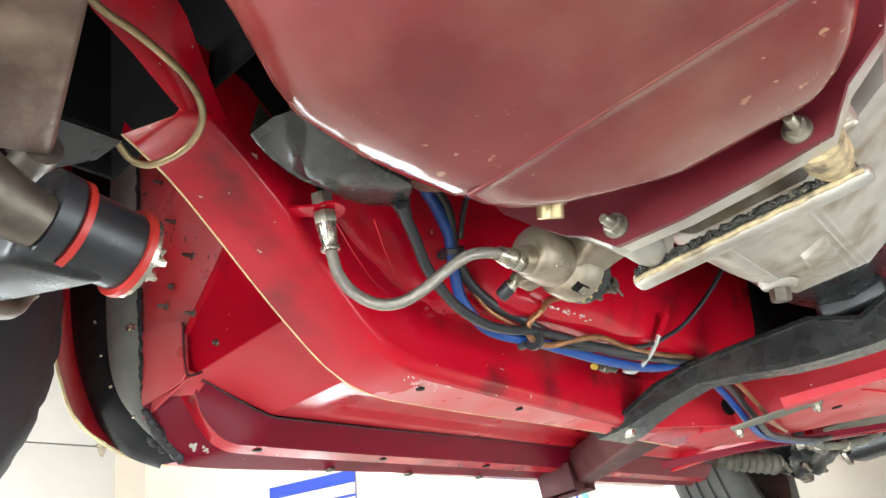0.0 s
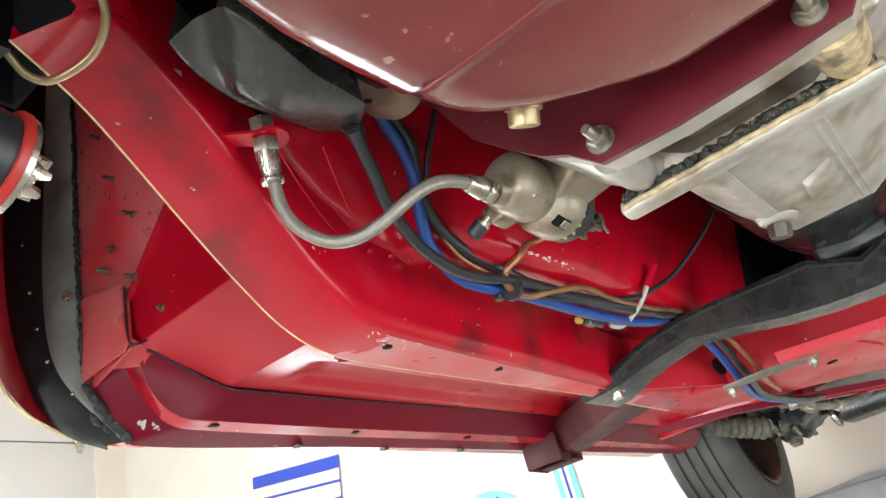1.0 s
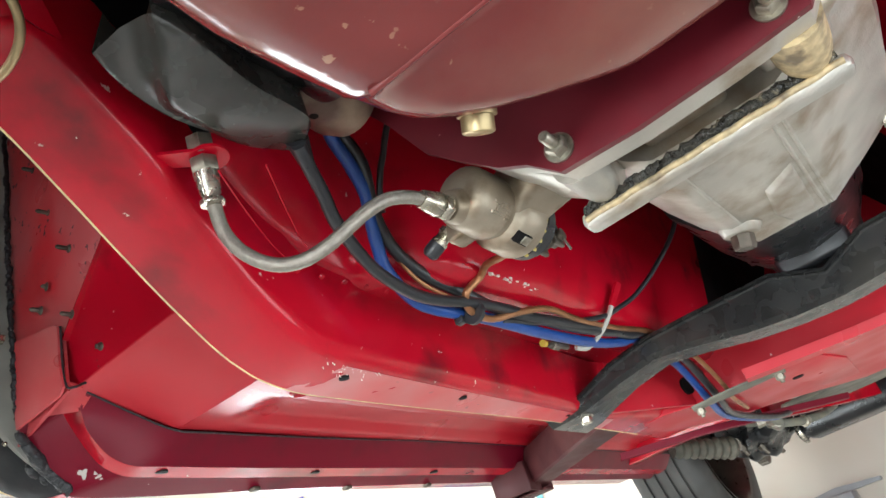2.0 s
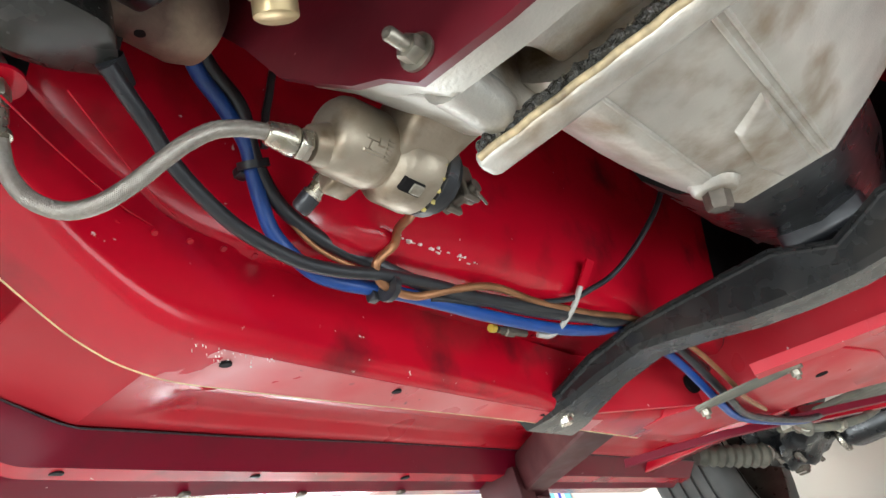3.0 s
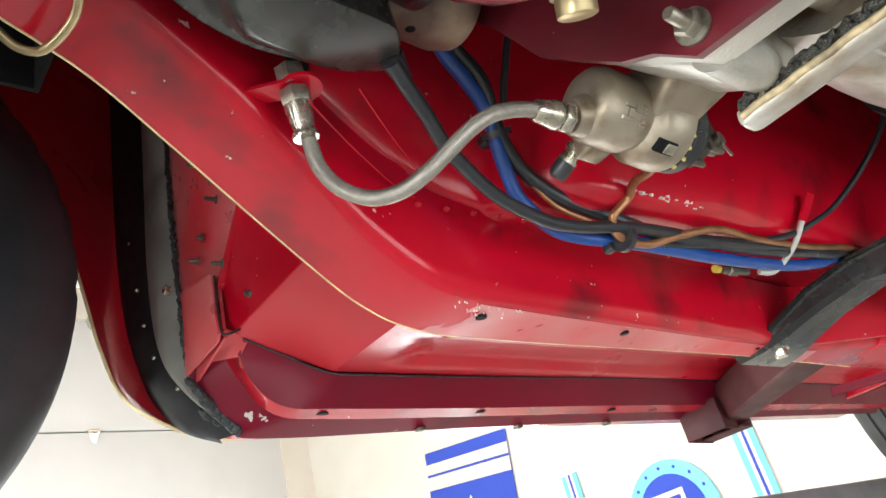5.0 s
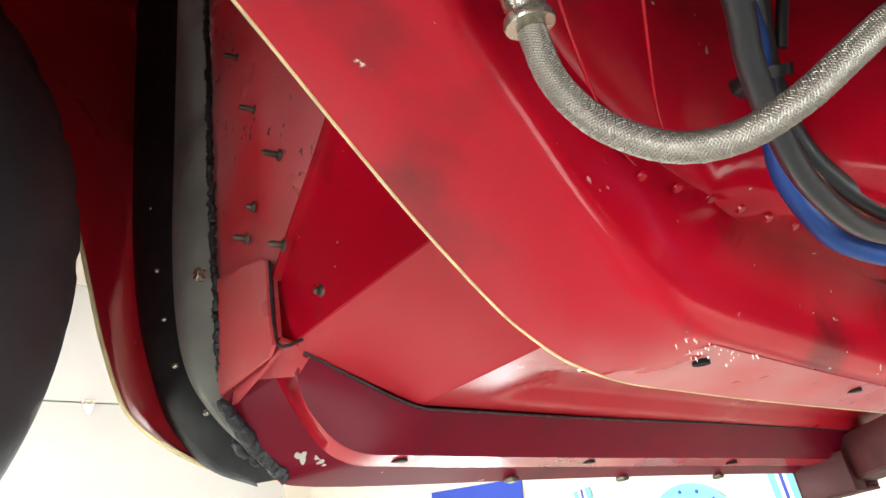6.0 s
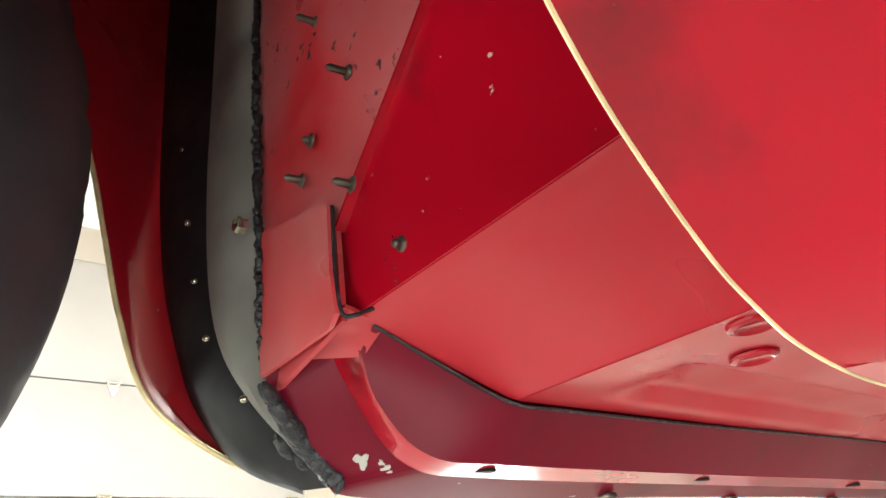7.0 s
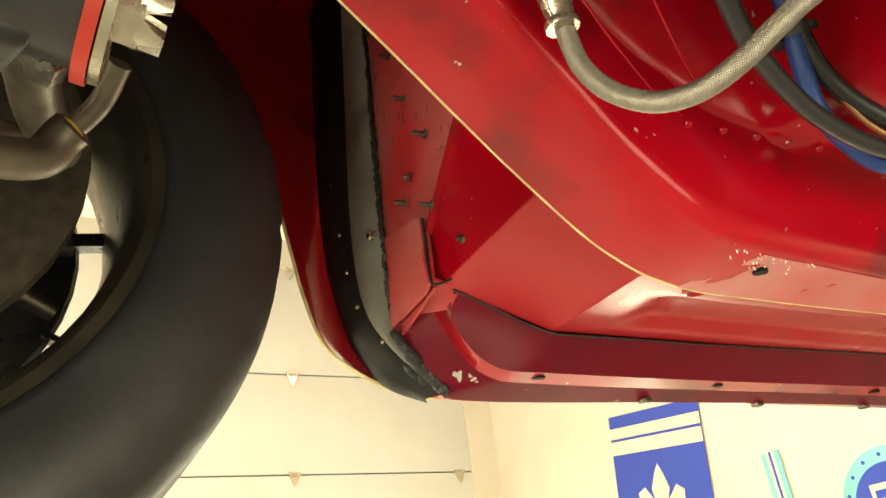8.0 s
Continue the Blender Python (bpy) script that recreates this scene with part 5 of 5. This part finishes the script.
cable("copper_pipe", "bent copper pipe running back along the tunnel", "pipe", [(0.552, 0.238, 1.705), (0.572, 0.258, 1.706), (0.588, 0.282, 1.715), (0.598, 0.296, 1.714), (0.590, 0.309, 1.704), (0.602, 0.317, 1.695), (0.634, 0.317, 1.693), (0.667, 0.307, 1.700), (0.711, 0.297, 1.707), (0.775, 0.296, 1.706), (0.857, 0.291, 1.709), (0.92, 0.287, 1.7155), (0.97, 0.284, 1.7165), (1.02, 0.281, 1.711), (1.08, 0.278, 1.694), (1.15, 0.280, 1.668), (1.22, 0.290, 1.6575), (1.32, 0.300, 1.656)], 0.0031, COPPER)
cable("thin_cable", "thin black cable dropping from the gearbox to the loom", "cable", [(0.90, 0.165, 1.84), (0.905, 0.196, 1.796), (0.897, 0.229, 1.765), (0.874, 0.258, 1.738), (0.843, 0.276, 1.722), (0.817, 0.287, 1.713), (0.76, 0.30, 1.704), (0.711, 0.308, 1.698), (0.65, 0.316, 1.694)], 0.0027, RUBBER)
cable("brown_wire", "thin brown wire beside the blue cable", "wire", [(0.51, 0.316, 1.765), (0.523, 0.323, 1.749), (0.541, 0.328, 1.733), (0.566, 0.329, 1.718), (0.61, 0.320, 1.703)], 0.0018, COPPER, 8)
cable("brake_pipe", "thin tarnished brake pipe looped over the chassis rail", "pipe", [(0.10, 0.25, 1.787), (0.145, 0.264, 1.776), (0.174, 0.268, 1.773), (0.21, 0.279, 1.771), (0.234, 0.298, 1.769), (0.243, 0.326, 1.7675), (0.237, 0.355, 1.768), (0.226, 0.362, 1.771), (0.214, 0.359, 1.778)], 0.0024, BRASS)


def loom_fittings():
    cl = thing("loom_clamp", "pale plastic strap holding the loom to a red tab", "clamp")
    bm = tube(B(), [(0.826, 0.276, 1.722), (0.824, 0.287, 1.709), (0.820, 0.300, 1.698), (0.812, 0.313, 1.690), (0.800, 0.320, 1.692)], 0.0028, 8)
    part("strap", bm, PLASTIC, cl)
    bm = B()
    plate(bm, [(0.833, 0.262, 1.745), (0.846, 0.262, 1.745), (0.836, 0.283, 1.715), (0.824, 0.283, 1.715)], (0.0, 0.002, 0.001))
    part("tab", bm, RED, cl, "red sheet metal tab")
    tw = thing("pipe_joint", "small brass pipe joint with a yellow tag", "pipe fitting")
    part("joint", lathe(B(), (0.745, 0.325, 1.690), (1, -0.05, 0.05), [(0, 0.0032), (0.010, 0.0032), (0.0105, 0.0050), (0.022, 0.0050), (0.0225, 0.0034), (0.040, 0.0034)], 6), DARK_STEEL, tw)
    part("tag", lathe(B(), (0.736, 0.3255, 1.690), (1, -0.05, 0.05), [(0, 0.0036), (0.005, 0.0036)], 12), YELLOW, tw, "yellow end tag")
    for x, y, z, d in ((0.506, 0.317, 1.765, (0.4, 0.4, -0.8)), (0.605, 0.318, 1.695, (1, 0, 0))):
        ct = thing("cable_tie", "black cable tie round the loom", "cable tie", "cable ties")
        part("band", lathe(B(), (x, y, z), d, [(0, 0.0105), (0.005, 0.0105)], 14), RUBBER, ct)
        bm = B()
        box(bm, (x - 0.004, y + 0.008, z - 0.005), (x + 0.004, y + 0.016, z + 0.002), 0.001)
        part("lock", bm, RUBBER, ct)


loom_fittings()


# ---- wheels and suspension ----
def wheel(name, xc, yc, zc, rubber, w=0.175, R=0.30):
    wh = new(name)
    wh.empty_display_size = 0.02
    wh.parent = CAR
    wh["label"] = "black tyre on a dark spoked wheel"
    prof = [(-w / 2 + 0.01, 0.195), (-w / 2, 0.21), (-w / 2 - 0.004, 0.25), (-w / 2 + 0.006, R - 0.018), (-w / 2 + 0.022, R - 0.003)]
    for g in (-0.045, -0.015, 0.015, 0.045):
        prof += [(g - 0.004, R), (g - 0.0035, R - 0.008), (g + 0.0035, R - 0.008), (g + 0.004, R)]
    prof += [(w / 2 - 0.022, R - 0.003), (w / 2 - 0.006, R - 0.018), (w / 2 + 0.004, 0.25), (w / 2, 0.21), (w / 2 - 0.01, 0.195)]
    bm = B()
    seg = 200
    rings = []
    for n, (d, r) in enumerate(prof):
        ring = []
        for k in range(seg):
            edge = abs(d) > w / 2 - 0.03 and r > R - 0.03
            cut = 0.0022 if (k % 5 == 0 and (edge or abs(d) > 0.05) and r > R - 0.006) else 0.0
            cut = cut or (0.0012 if k % 5 == 0 and edge else 0.0)
            a = 2 * math.pi * (k + 14 * d) / seg
            ring.append(bm.verts.new((xc + (r - cut) * math.cos(a), yc + d, zc + (r - cut) * math.sin(a))))
        rings.append(ring)
    for p, q in zip(rings, rings[1:]):
        for k in range(seg):
            bm.faces.new((p[k], p[(k + 1) % seg], q[(k + 1) % seg], q[k]))
    part("tyre", bm, rubber, wh)
    bm = B()
    lathe(bm, (xc, yc, zc), (0, 1, 0), [(-w / 2 - 0.002, 0.205), (-w / 2, 0.196), (-w / 2 + 0.02, 0.185), (0.02, 0.175), (0.06, 0.175), (w / 2, 0.196), (w / 2 + 0.002, 0.203)], 48, close=False)
    part("rim", bm, RIM, wh, "dull grey alloy rim barrel")
    part("wheel_face", lathe(B(), (xc, yc + 0.03, zc), (0, 1, 0), [(0, 0.02), (-0.012, 0.05), (-0.004, 0.075), (0.012, 0.11), (0.018, 0.154), (0.024, 0.157), (0.03, 0.154), (0.03, 0.02)], 40), BLACK, wh, "black dished wheel centre")
    part("hub", lathe(B(), (xc, yc - 0.03, zc), (0, 1, 0), [(0, 0.03), (0.01, 0.055), (0.04, 0.06)], 32), DARK_STEEL, wh, "dark wheel hub")
    for k in range(5):
        a = 2 * math.pi * (k - 0.08) / 5
        for da in (-0.2, 0.2):
            e = Vector((math.cos(a), 0, math.sin(a)))
            g = Vector((math.cos(a + da), 0, math.sin(a + da)))
            c = Vector((xc, yc + 0.03, zc))
            bm = tube(B(), [c + e * 0.06 + Vector((0, -0.010, 0)), c + (e * 0.3 + g * 0.7) * 0.10 + Vector((0, 0.004, 0)), c + g * 0.150 + Vector((0, 0.017, 0))], 0.0075, 10)
            part("spoke", bm, DARK_STEEL, wh, "dark cast spoke rib")
    for k in range(11):
        a = 2 * math.pi * (k + 0.25) / 11
        e, f = Vector((math.cos(a), 0, math.sin(a))), Vector((-math.sin(a), 0, math.cos(a)))
        c = Vector((xc, yc + 0.044, zc))
        h = 0.0025 if k % 3 else 0.006
        bm = loft(B(), [[c + e * r + f * w2 + Vector((0, d, 0)) for w2, d in ((-h, 0), (h, 0), (h * 0.8, 0.016), (-h * 0.8, 0.016))] for r in (0.150, 0.163, 0.178)], closed=True)
        part("bridge", bm, BLACK, wh, "black bridge between wheel slots")
    return wh


wheel("front_wheel", 0.04, 0.728, 1.82, TYRE)
wheel("rear_wheel", 2.30, 0.70, 1.80, DUSTY_TYRE)


def suspension():
    su = thing("front_suspension", "black front suspension arm with poly bush and castle nut", "suspension")
    a = Vector((0.1550, 0.304, 1.666))
    ax = Vector((0.035, 0.002, -0.005)).normalized()
    part("bush", lathe(B(), a, ax, [(-0.016, 0.021), (-0.014, 0.0235), (-0.004, 0.0235), (-0.0039, 0.0205), (0.034, 0.0205)], 28), RUBBER, su, "black bush sleeve")
    for d in (-0.002, 0.031):
        part("bush_ring", lathe(B(), a + ax * d, ax, [(0, 0.0235), (0.0035, 0.0235)], 28), REDBUSH, su, "red polyurethane ring")
    bm = B()
    lathe(bm, a + ax * 0.035, ax, [(0, 0.0225), (0.0025, 0.0225)], 24)
    lathe(bm, a + ax * 0.0375, ax, [(0, 0.011), (0.006, 0.011)], 6)
    u = ax.orthogonal().normalized()
    w = ax.cross(u)
    rings = []
    for d, r in ((0.042, 0.0102), (1, 0.0098), (1, 0.0056), (0.042, 0.0052)):
        rings.append([bm.verts.new(a + ax * (d if d < 1 else (0.0495 if (k // 2) % 2 else 0.0438)) + r * (math.cos(2 * math.pi * k / 24) * u + math.sin(2 * math.pi * k / 24) * w)) for k in range(24)])
    for p, q in zip(rings, rings[1:] + rings[:1]):
        for k in range(24):
            bm.faces.new((p[k], p[(k + 1) % 24], q[(k + 1) % 24], q[k]))
    part("castle_nut", bm, STEEL, su, "plated castle nut and washer")
    bm = loft(B(), [[(0.135, 0.285, 1.672), (0.175, 0.287, 1.672), (0.175, 0.305, 1.640), (0.130, 0.305, 1.640)], [(0.10, 0.36, 1.685), (0.145, 0.36, 1.685), (0.15, 0.37, 1.652), (0.095, 0.37, 1.652)], [(0.02, 0.56, 1.72), (0.07, 0.56, 1.72), (0.07, 0.57, 1.69), (0.02, 0.57, 1.69)]], closed=True)
    bmesh.ops.bevel(bm, geom=bm.edges[:], offset=0.004, segments=2, affect="EDGES", profile=0.5)
    part("lower_arm", bm, BLACK, su, "black lower suspension arm")
    bm = tube(B(), [(0.138, 0.294, 1.657), (0.118, 0.292, 1.662), (0.09, 0.285, 1.672), (0.05, 0.27, 1.68)], lambda u: 0.013 + 0.006 * u, 16)
    part("pivot_arm", bm, DARK_STEEL, su, "dull grey pivot arm")
    bm = loft(B(), [[(0.02, 0.24, 1.730), (0.124, 0.227, 1.730), (0.160, 0.330, 1.722), (0.06, 0.36, 1.722)], [(0.02, 0.24, 1.775), (0.124, 0.232, 1.775), (0.160, 0.33, 1.765), (0.06, 0.36, 1.765)]], closed=True)
    bmesh.ops.bevel(bm, geom=bm.edges[:], offset=0.006, segments=3, affect="EDGES", profile=0.5)
    part("bracket", bm, RUSTY, su, "rusty grey pivot bracket")
    part("brake_disc", lathe(B(), (0.04, 0.63, 1.82), (0, 1, 0), [(0, 0.05), (0.0, 0.155), (0.012, 0.155), (0.012, 0.05)], 40), DARK_STEEL, su, "dark brake disc")
    bm = tube(B(), [(0.05, 0.57, 1.70), (0.045, 0.585, 1.78), (0.04, 0.59, 1.85), (0.03, 0.575, 1.93)], lambda u: 0.026 - 0.006 * u, 14)
    part("upright", bm, BLACK, su, "black suspension upright")
    bm = tube(B(), [(0.155, 0.33, 1.73), (0.167, 0.46, 1.742), (0.175, 0.52, 1.757), (0.13, 0.56, 1.79)], 0.011, 12)
    part("steering_arm", bm, DARK_STEEL, su, "dull steering arm")
    bm = tube(B(), [(0.196, 0.375, 1.700), (0.191, 0.39, 1.692), (0.181, 0.40, 1.683), (0.172, 0.40, 1.671), (0.145, 0.385, 1.662), (0.12, 0.37, 1.660)], lambda u: 0.0042 if u < 0.35 else 0.0075, 12)
    part("link_rod", bm, DARK_STEEL, su, "dull grey link rod")
    part("link_ring", lathe(B(), (0.1815, 0.4, 1.6836), (-0.6, 0.0, -0.7), [(-0.002, 0.007), (0.002, 0.007)], 14), YELLOW, su, "yellow ring on the link rod")
    part("arm_stud", bolt(B(), (0.170, 0.385, 1.700), (0.5, 0.2, 0.6), 0.014, 0.008, 0.012), STEEL, su, "plated stud and nut")
    part("washer", lathe(B(), (0.190, 0.352, 1.690), ax, [(0, 0.014), (0.002, 0.014)], 20), STEEL, su, "plated washer")


suspension()


def rear_end():
    re = thing("rear_suspension", "dark grimy rear suspension and drive shaft", "suspension")
    d = Vector((0.12, -0.105, -0.035)).normalized()
    bm = lathe(B(), (1.87, 0.605, 1.731), d, [(0.0, 0.018)] + [(0.006 + 0.0095 * k, (0.0215 if k % 2 else 0.0165) + 0.0004 * k) for k in range(17)], 20)
    part("gaiter", bm, mat("dusty_rubber", (0.09, 0.083, 0.062), 0.7, var=0.4, scale=40, bump=0.2, bump_scale=90), re, "dusty ribbed rubber gaiter")
    bm = B()
    bmesh.ops.create_icosphere(bm, subdivisions=4, radius=1.0)
    for v in bm.verts:
        n = v.co.normalized()
        k = 1 + 0.16 * math.sin(7 * n.x + 2) * math.cos(6 * n.z) + 0.09 * math.sin(13 * n.y + 9 * n.z)
        v.co = Vector((2.11 + 0.145 * n.x * k, 0.462 + 0.098 * n.y * k, 1.745 + 0.074 * n.z * k))
    part("hub_carrier", bm, BLACK, re, "black cast hub carrier", angle=60)
    bm = B()
    rings = []
    for d2, r in ((0.0, 0.03), (0.0, 1), (0.02, 1), (0.02, 0.03)):
        rings.append([bm.verts.new((2.25 + (r if r < 1 else (0.074 if k % 3 else 0.062)) * math.cos(2 * math.pi * k / 90), 0.50 + d2, 1.735 + (r if r < 1 else (0.074 if k % 3 else 0.062)) * math.sin(2 * math.pi * k / 90))) for k in range(90)])
    for p, q in zip(rings, rings[1:] + rings[:1]):
        for k in range(90):
            bm.faces.new((p[k], p[(k + 1) % 90], q[(k + 1) % 90], q[k]))
    part("brake_drum", bm, DARK_STEEL, re, "dark finned brake drum")
    part("drive_shaft", tube(B(), [(1.98, 0.50, 1.70), (2.10, 0.52, 1.72), (2.28, 0.60, 1.79)], 0.018, 14), DARK_STEEL, re, "dark drive shaft")
    part("trailing_link", tube(B(), [(1.58, 0.40, 1.735), (1.85, 0.44, 1.742), (2.12, 0.47, 1.745)], 0.020, 12), BLACK, re, "black trailing link")
    for k, (x, y, z) in enumerate(((2.0, 0.49, 1.695), (2.06, 0.46, 1.688), (2.18, 0.45, 1.69))):
        part("bolt", bolt(B(), (x, y, z), (0.1, -0.3, -1), 0.018, 0.012, 0.014), DARK_STEEL, re)
    part("brake_cable", tube(B(), [(1.54, 0.318, 1.664), (1.565, 0.312, 1.655), (1.60, 0.322, 1.652), (1.66, 0.335, 1.660), (1.76, 0.37, 1.69), (1.9, 0.43, 1.72)], 0.0085, 12), DUSTY, re, "dusty tan brake hose with fittings")
    part("brake_cable", tube(B(), [(1.60, 0.335, 1.660), (1.655, 0.305, 1.654), (1.70, 0.292, 1.655), (1.80, 0.270, 1.665), (1.95, 0.26, 1.69)], 0.0075, 12), DUSTY, re)
    for p, d in (((1.563, 0.313, 1.655), (0.6, 0.6, 0.2)), ((1.69, 0.293, 1.653), (1, -0.3, 0.1)), ((1.50, 0.335, 1.658), (0.3, -1, 0))):
        part("hose_fitting", bolt(B(), p, d, 0.020, 0.014, 0.012), OLDSTEEL, re, "dull hose fitting")
    bm = B()
    plate(bm, [(1.660, 0.312, 1.682), (1.645, 0.10, 1.680), (1.645, -0.1, 1.680), (1.82, -0.1, 1.684), (1.835, 0.222, 1.684), (1.70, 0.318, 1.683)], (0, 0, 0.01))
    bmesh.ops.bevel(bm, geom=bm.edges[:], offset=0.003, segments=2, affect="EDGES", profile=0.5)
    part("cover_plate", bm, DUSTY, re, "dusty grey-green cover plate")
    part("side_rail", loft(B(), [[(1.68, 0.335 + dy, 1.676 + dz), (1.86, 0.255 + dy, 1.680 + dz), (2.05, 0.17 + dy, 1.686 + dz)] for dy, dz in ((0, 0), (0.016, 0), (0.016, 0.03), (0, 0.03), (0, 0))]), RED, re, "red rear chassis tube")
    ex = thing("exhaust", "black exhaust silencer slung across the rear of the car", "exhaust")
    bm = B()
    box(bm, (2.09, -0.20, 1.664), (2.21, 0.372, 1.735), 0.02)
    part("silencer", bm, BLACK, ex, "black silencer body")
    part("end_cap", lathe(B(), (2.150, 0.371, 1.690), (0, 1, 0), [(0, 0.030), (0.010, 0.028), (0.016, 0.016)], 24), STEEL, ex, "bright steel end cap")
    part("pipe", tube(B(), [(1.2, -0.05, 1.70), (1.5, -0.02, 1.69), (1.80, 0.02, 1.70), (2.10, 0.05, 1.70)], 0.022, 14), RUSTY, ex, "rusty exhaust pipe")
    br = thing("loom_bracket", "dusty grey strap bracket bolted across the loom", "bracket")
    a, b = Vector((1.156, 0.332, 1.653)), Vector((1.171, 0.205, 1.653))
    rows = []
    for k in range(9):
        q = a.lerp(b, k / 8)
        w = 0.008 + 0.008 * math.sin(math.pi * k / 8)
        rows.append([(q.x - w, q.y, q.z + 0.004), (q.x - w * 0.6, q.y, q.z), (q.x + w * 0.6, q.y, q.z), (q.x + w, q.y, q.z + 0.004), (q.x + w, q.y, q.z + 0.006), (q.x - w, q.y, q.z + 0.006)])
    part("strap", loft(B(), rows, closed=True), DUSTY, br)
    for q in (a.lerp(b, 0.06), a.lerp(b, 0.93)):
        bm = lathe(B(), q + Vector((0, 0, 0.001)), (0, 0, -1), [(0, 0.0085), (0.0016, 0.0085)], 18)
        bolt(bm, q + Vector((0, 0, -0.0008)), (0, 0, -1), 0.0105, 0.007, 0.004)
        part("bolt", bm, OLDSTEEL, br, "zinc plated bolt and washer")


rear_end()


def lift():
    li = thing("car_lift_arm", "grey steel car lift arm standing beside the raised car", "car lift")
    bm = B()
    box(bm, (1.3, 0.90, 1.50), (2.9, 1.0, 1.604), 0.004)
    part("beam", bm, LIFTGREY, li)
    bm = B()
    box(bm, (2.9, 0.45, 1.45), (3.02, 1.0, 1.56), 0.004)
    part("cross_beam", bm, LIFTGREY, li)
    bm = B()
    plate(bm, [(2.95, 0.36, 1.561), (2.95, 0.36, 1.572), (2.95, 0.50, 1.586), (2.95, 0.72, 1.565), (2.95, 0.72, 1.561)], (0.06, 0, 0))
    part("pad", bm, LIFTGREY, li)
    bm = B()
    box(bm, (2.9, 0.9, 0.0), (3.1, 1.1, 1.449), 0.006)
    part("post", bm, LIFTGREY, li, "grey lift post")


lift()


# ---- upper body, unseen slabs closing the car from above against stray light ----
def upper_body():
    ub = CAR
    bm = B()
    box(bm, (-0.77, -0.64, 2.26), (0.439, 0.835, 2.29), 0.012)
    part("bonnet", bm, RED, ub, "plain red bonnet slab, unseen")
    bm = B()
    box(bm, (0.38, -0.64, 2.2), (3.0, 0.835, 2.258), 0.004)
    part("deck", bm, RED, ub, "plain red slab over cockpit and tail, unseen")
    bm = B()
    box(bm, (0.52, 0.69, 1.72), (1.95, 0.80, 2.2), 0.02)
    part("door_skin", bm, RED, ub, "red side skin")
    bm = B()
    box(bm, (0.52, -0.62, 1.72), (1.95, -0.50, 2.2), 0.02)
    part("door_skin", bm, RED, ub)
    for y in (-0.62, 0.815):
        bm = B()
        box(bm, (-0.75, y - 0.006, 1.95), (0.0, y + 0.006, 2.26), 0.004)
        part("wing_side", bm, RED, ub, "plain red wing side, unseen")
    # extra strip, unseen, blocks light coming through the wheel arch
    bm = B()
    box(bm, (0.001, 0.824, 2.0), (0.44, 0.832, 2.255), 0.003)
    part("wing_side", bm, RED, ub, "plain red wing side, unseen")
    bm = B()
    box(bm, (0.0, -0.63, 1.72), (0.44, -0.615, 2.26), 0.004)
    part("wing_side", bm, RED, ub)
    bm = B()
    box(bm, (-0.77, -0.62, 1.72), (-0.75, 0.81, 2.26), 0.006)
    part("nose_panel", bm, RED, ub, "red nose panel")
    # inner panels added behind the bay, near-black in place of its shade
    for y in (0.335, -0.17):
        bm = B()
        box(bm, (-0.75, y, 1.90), (0.425, y + 0.006, 2.26))
        part("inner_wing", bm, SHADOWED, ub, "inner wing panel, near-black for shade")
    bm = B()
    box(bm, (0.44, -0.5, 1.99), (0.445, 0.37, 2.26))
    part("scuttle", bm, SHADOWED, ub, "scuttle panel, near-black for shade")
    bm = B()
    box(bm, (1.62, -0.50, 1.70), (1.66, 0.69, 2.2), 0.004)
    part("rear_bulkhead", bm, RED, ub, "red rear bulkhead")


upper_body()
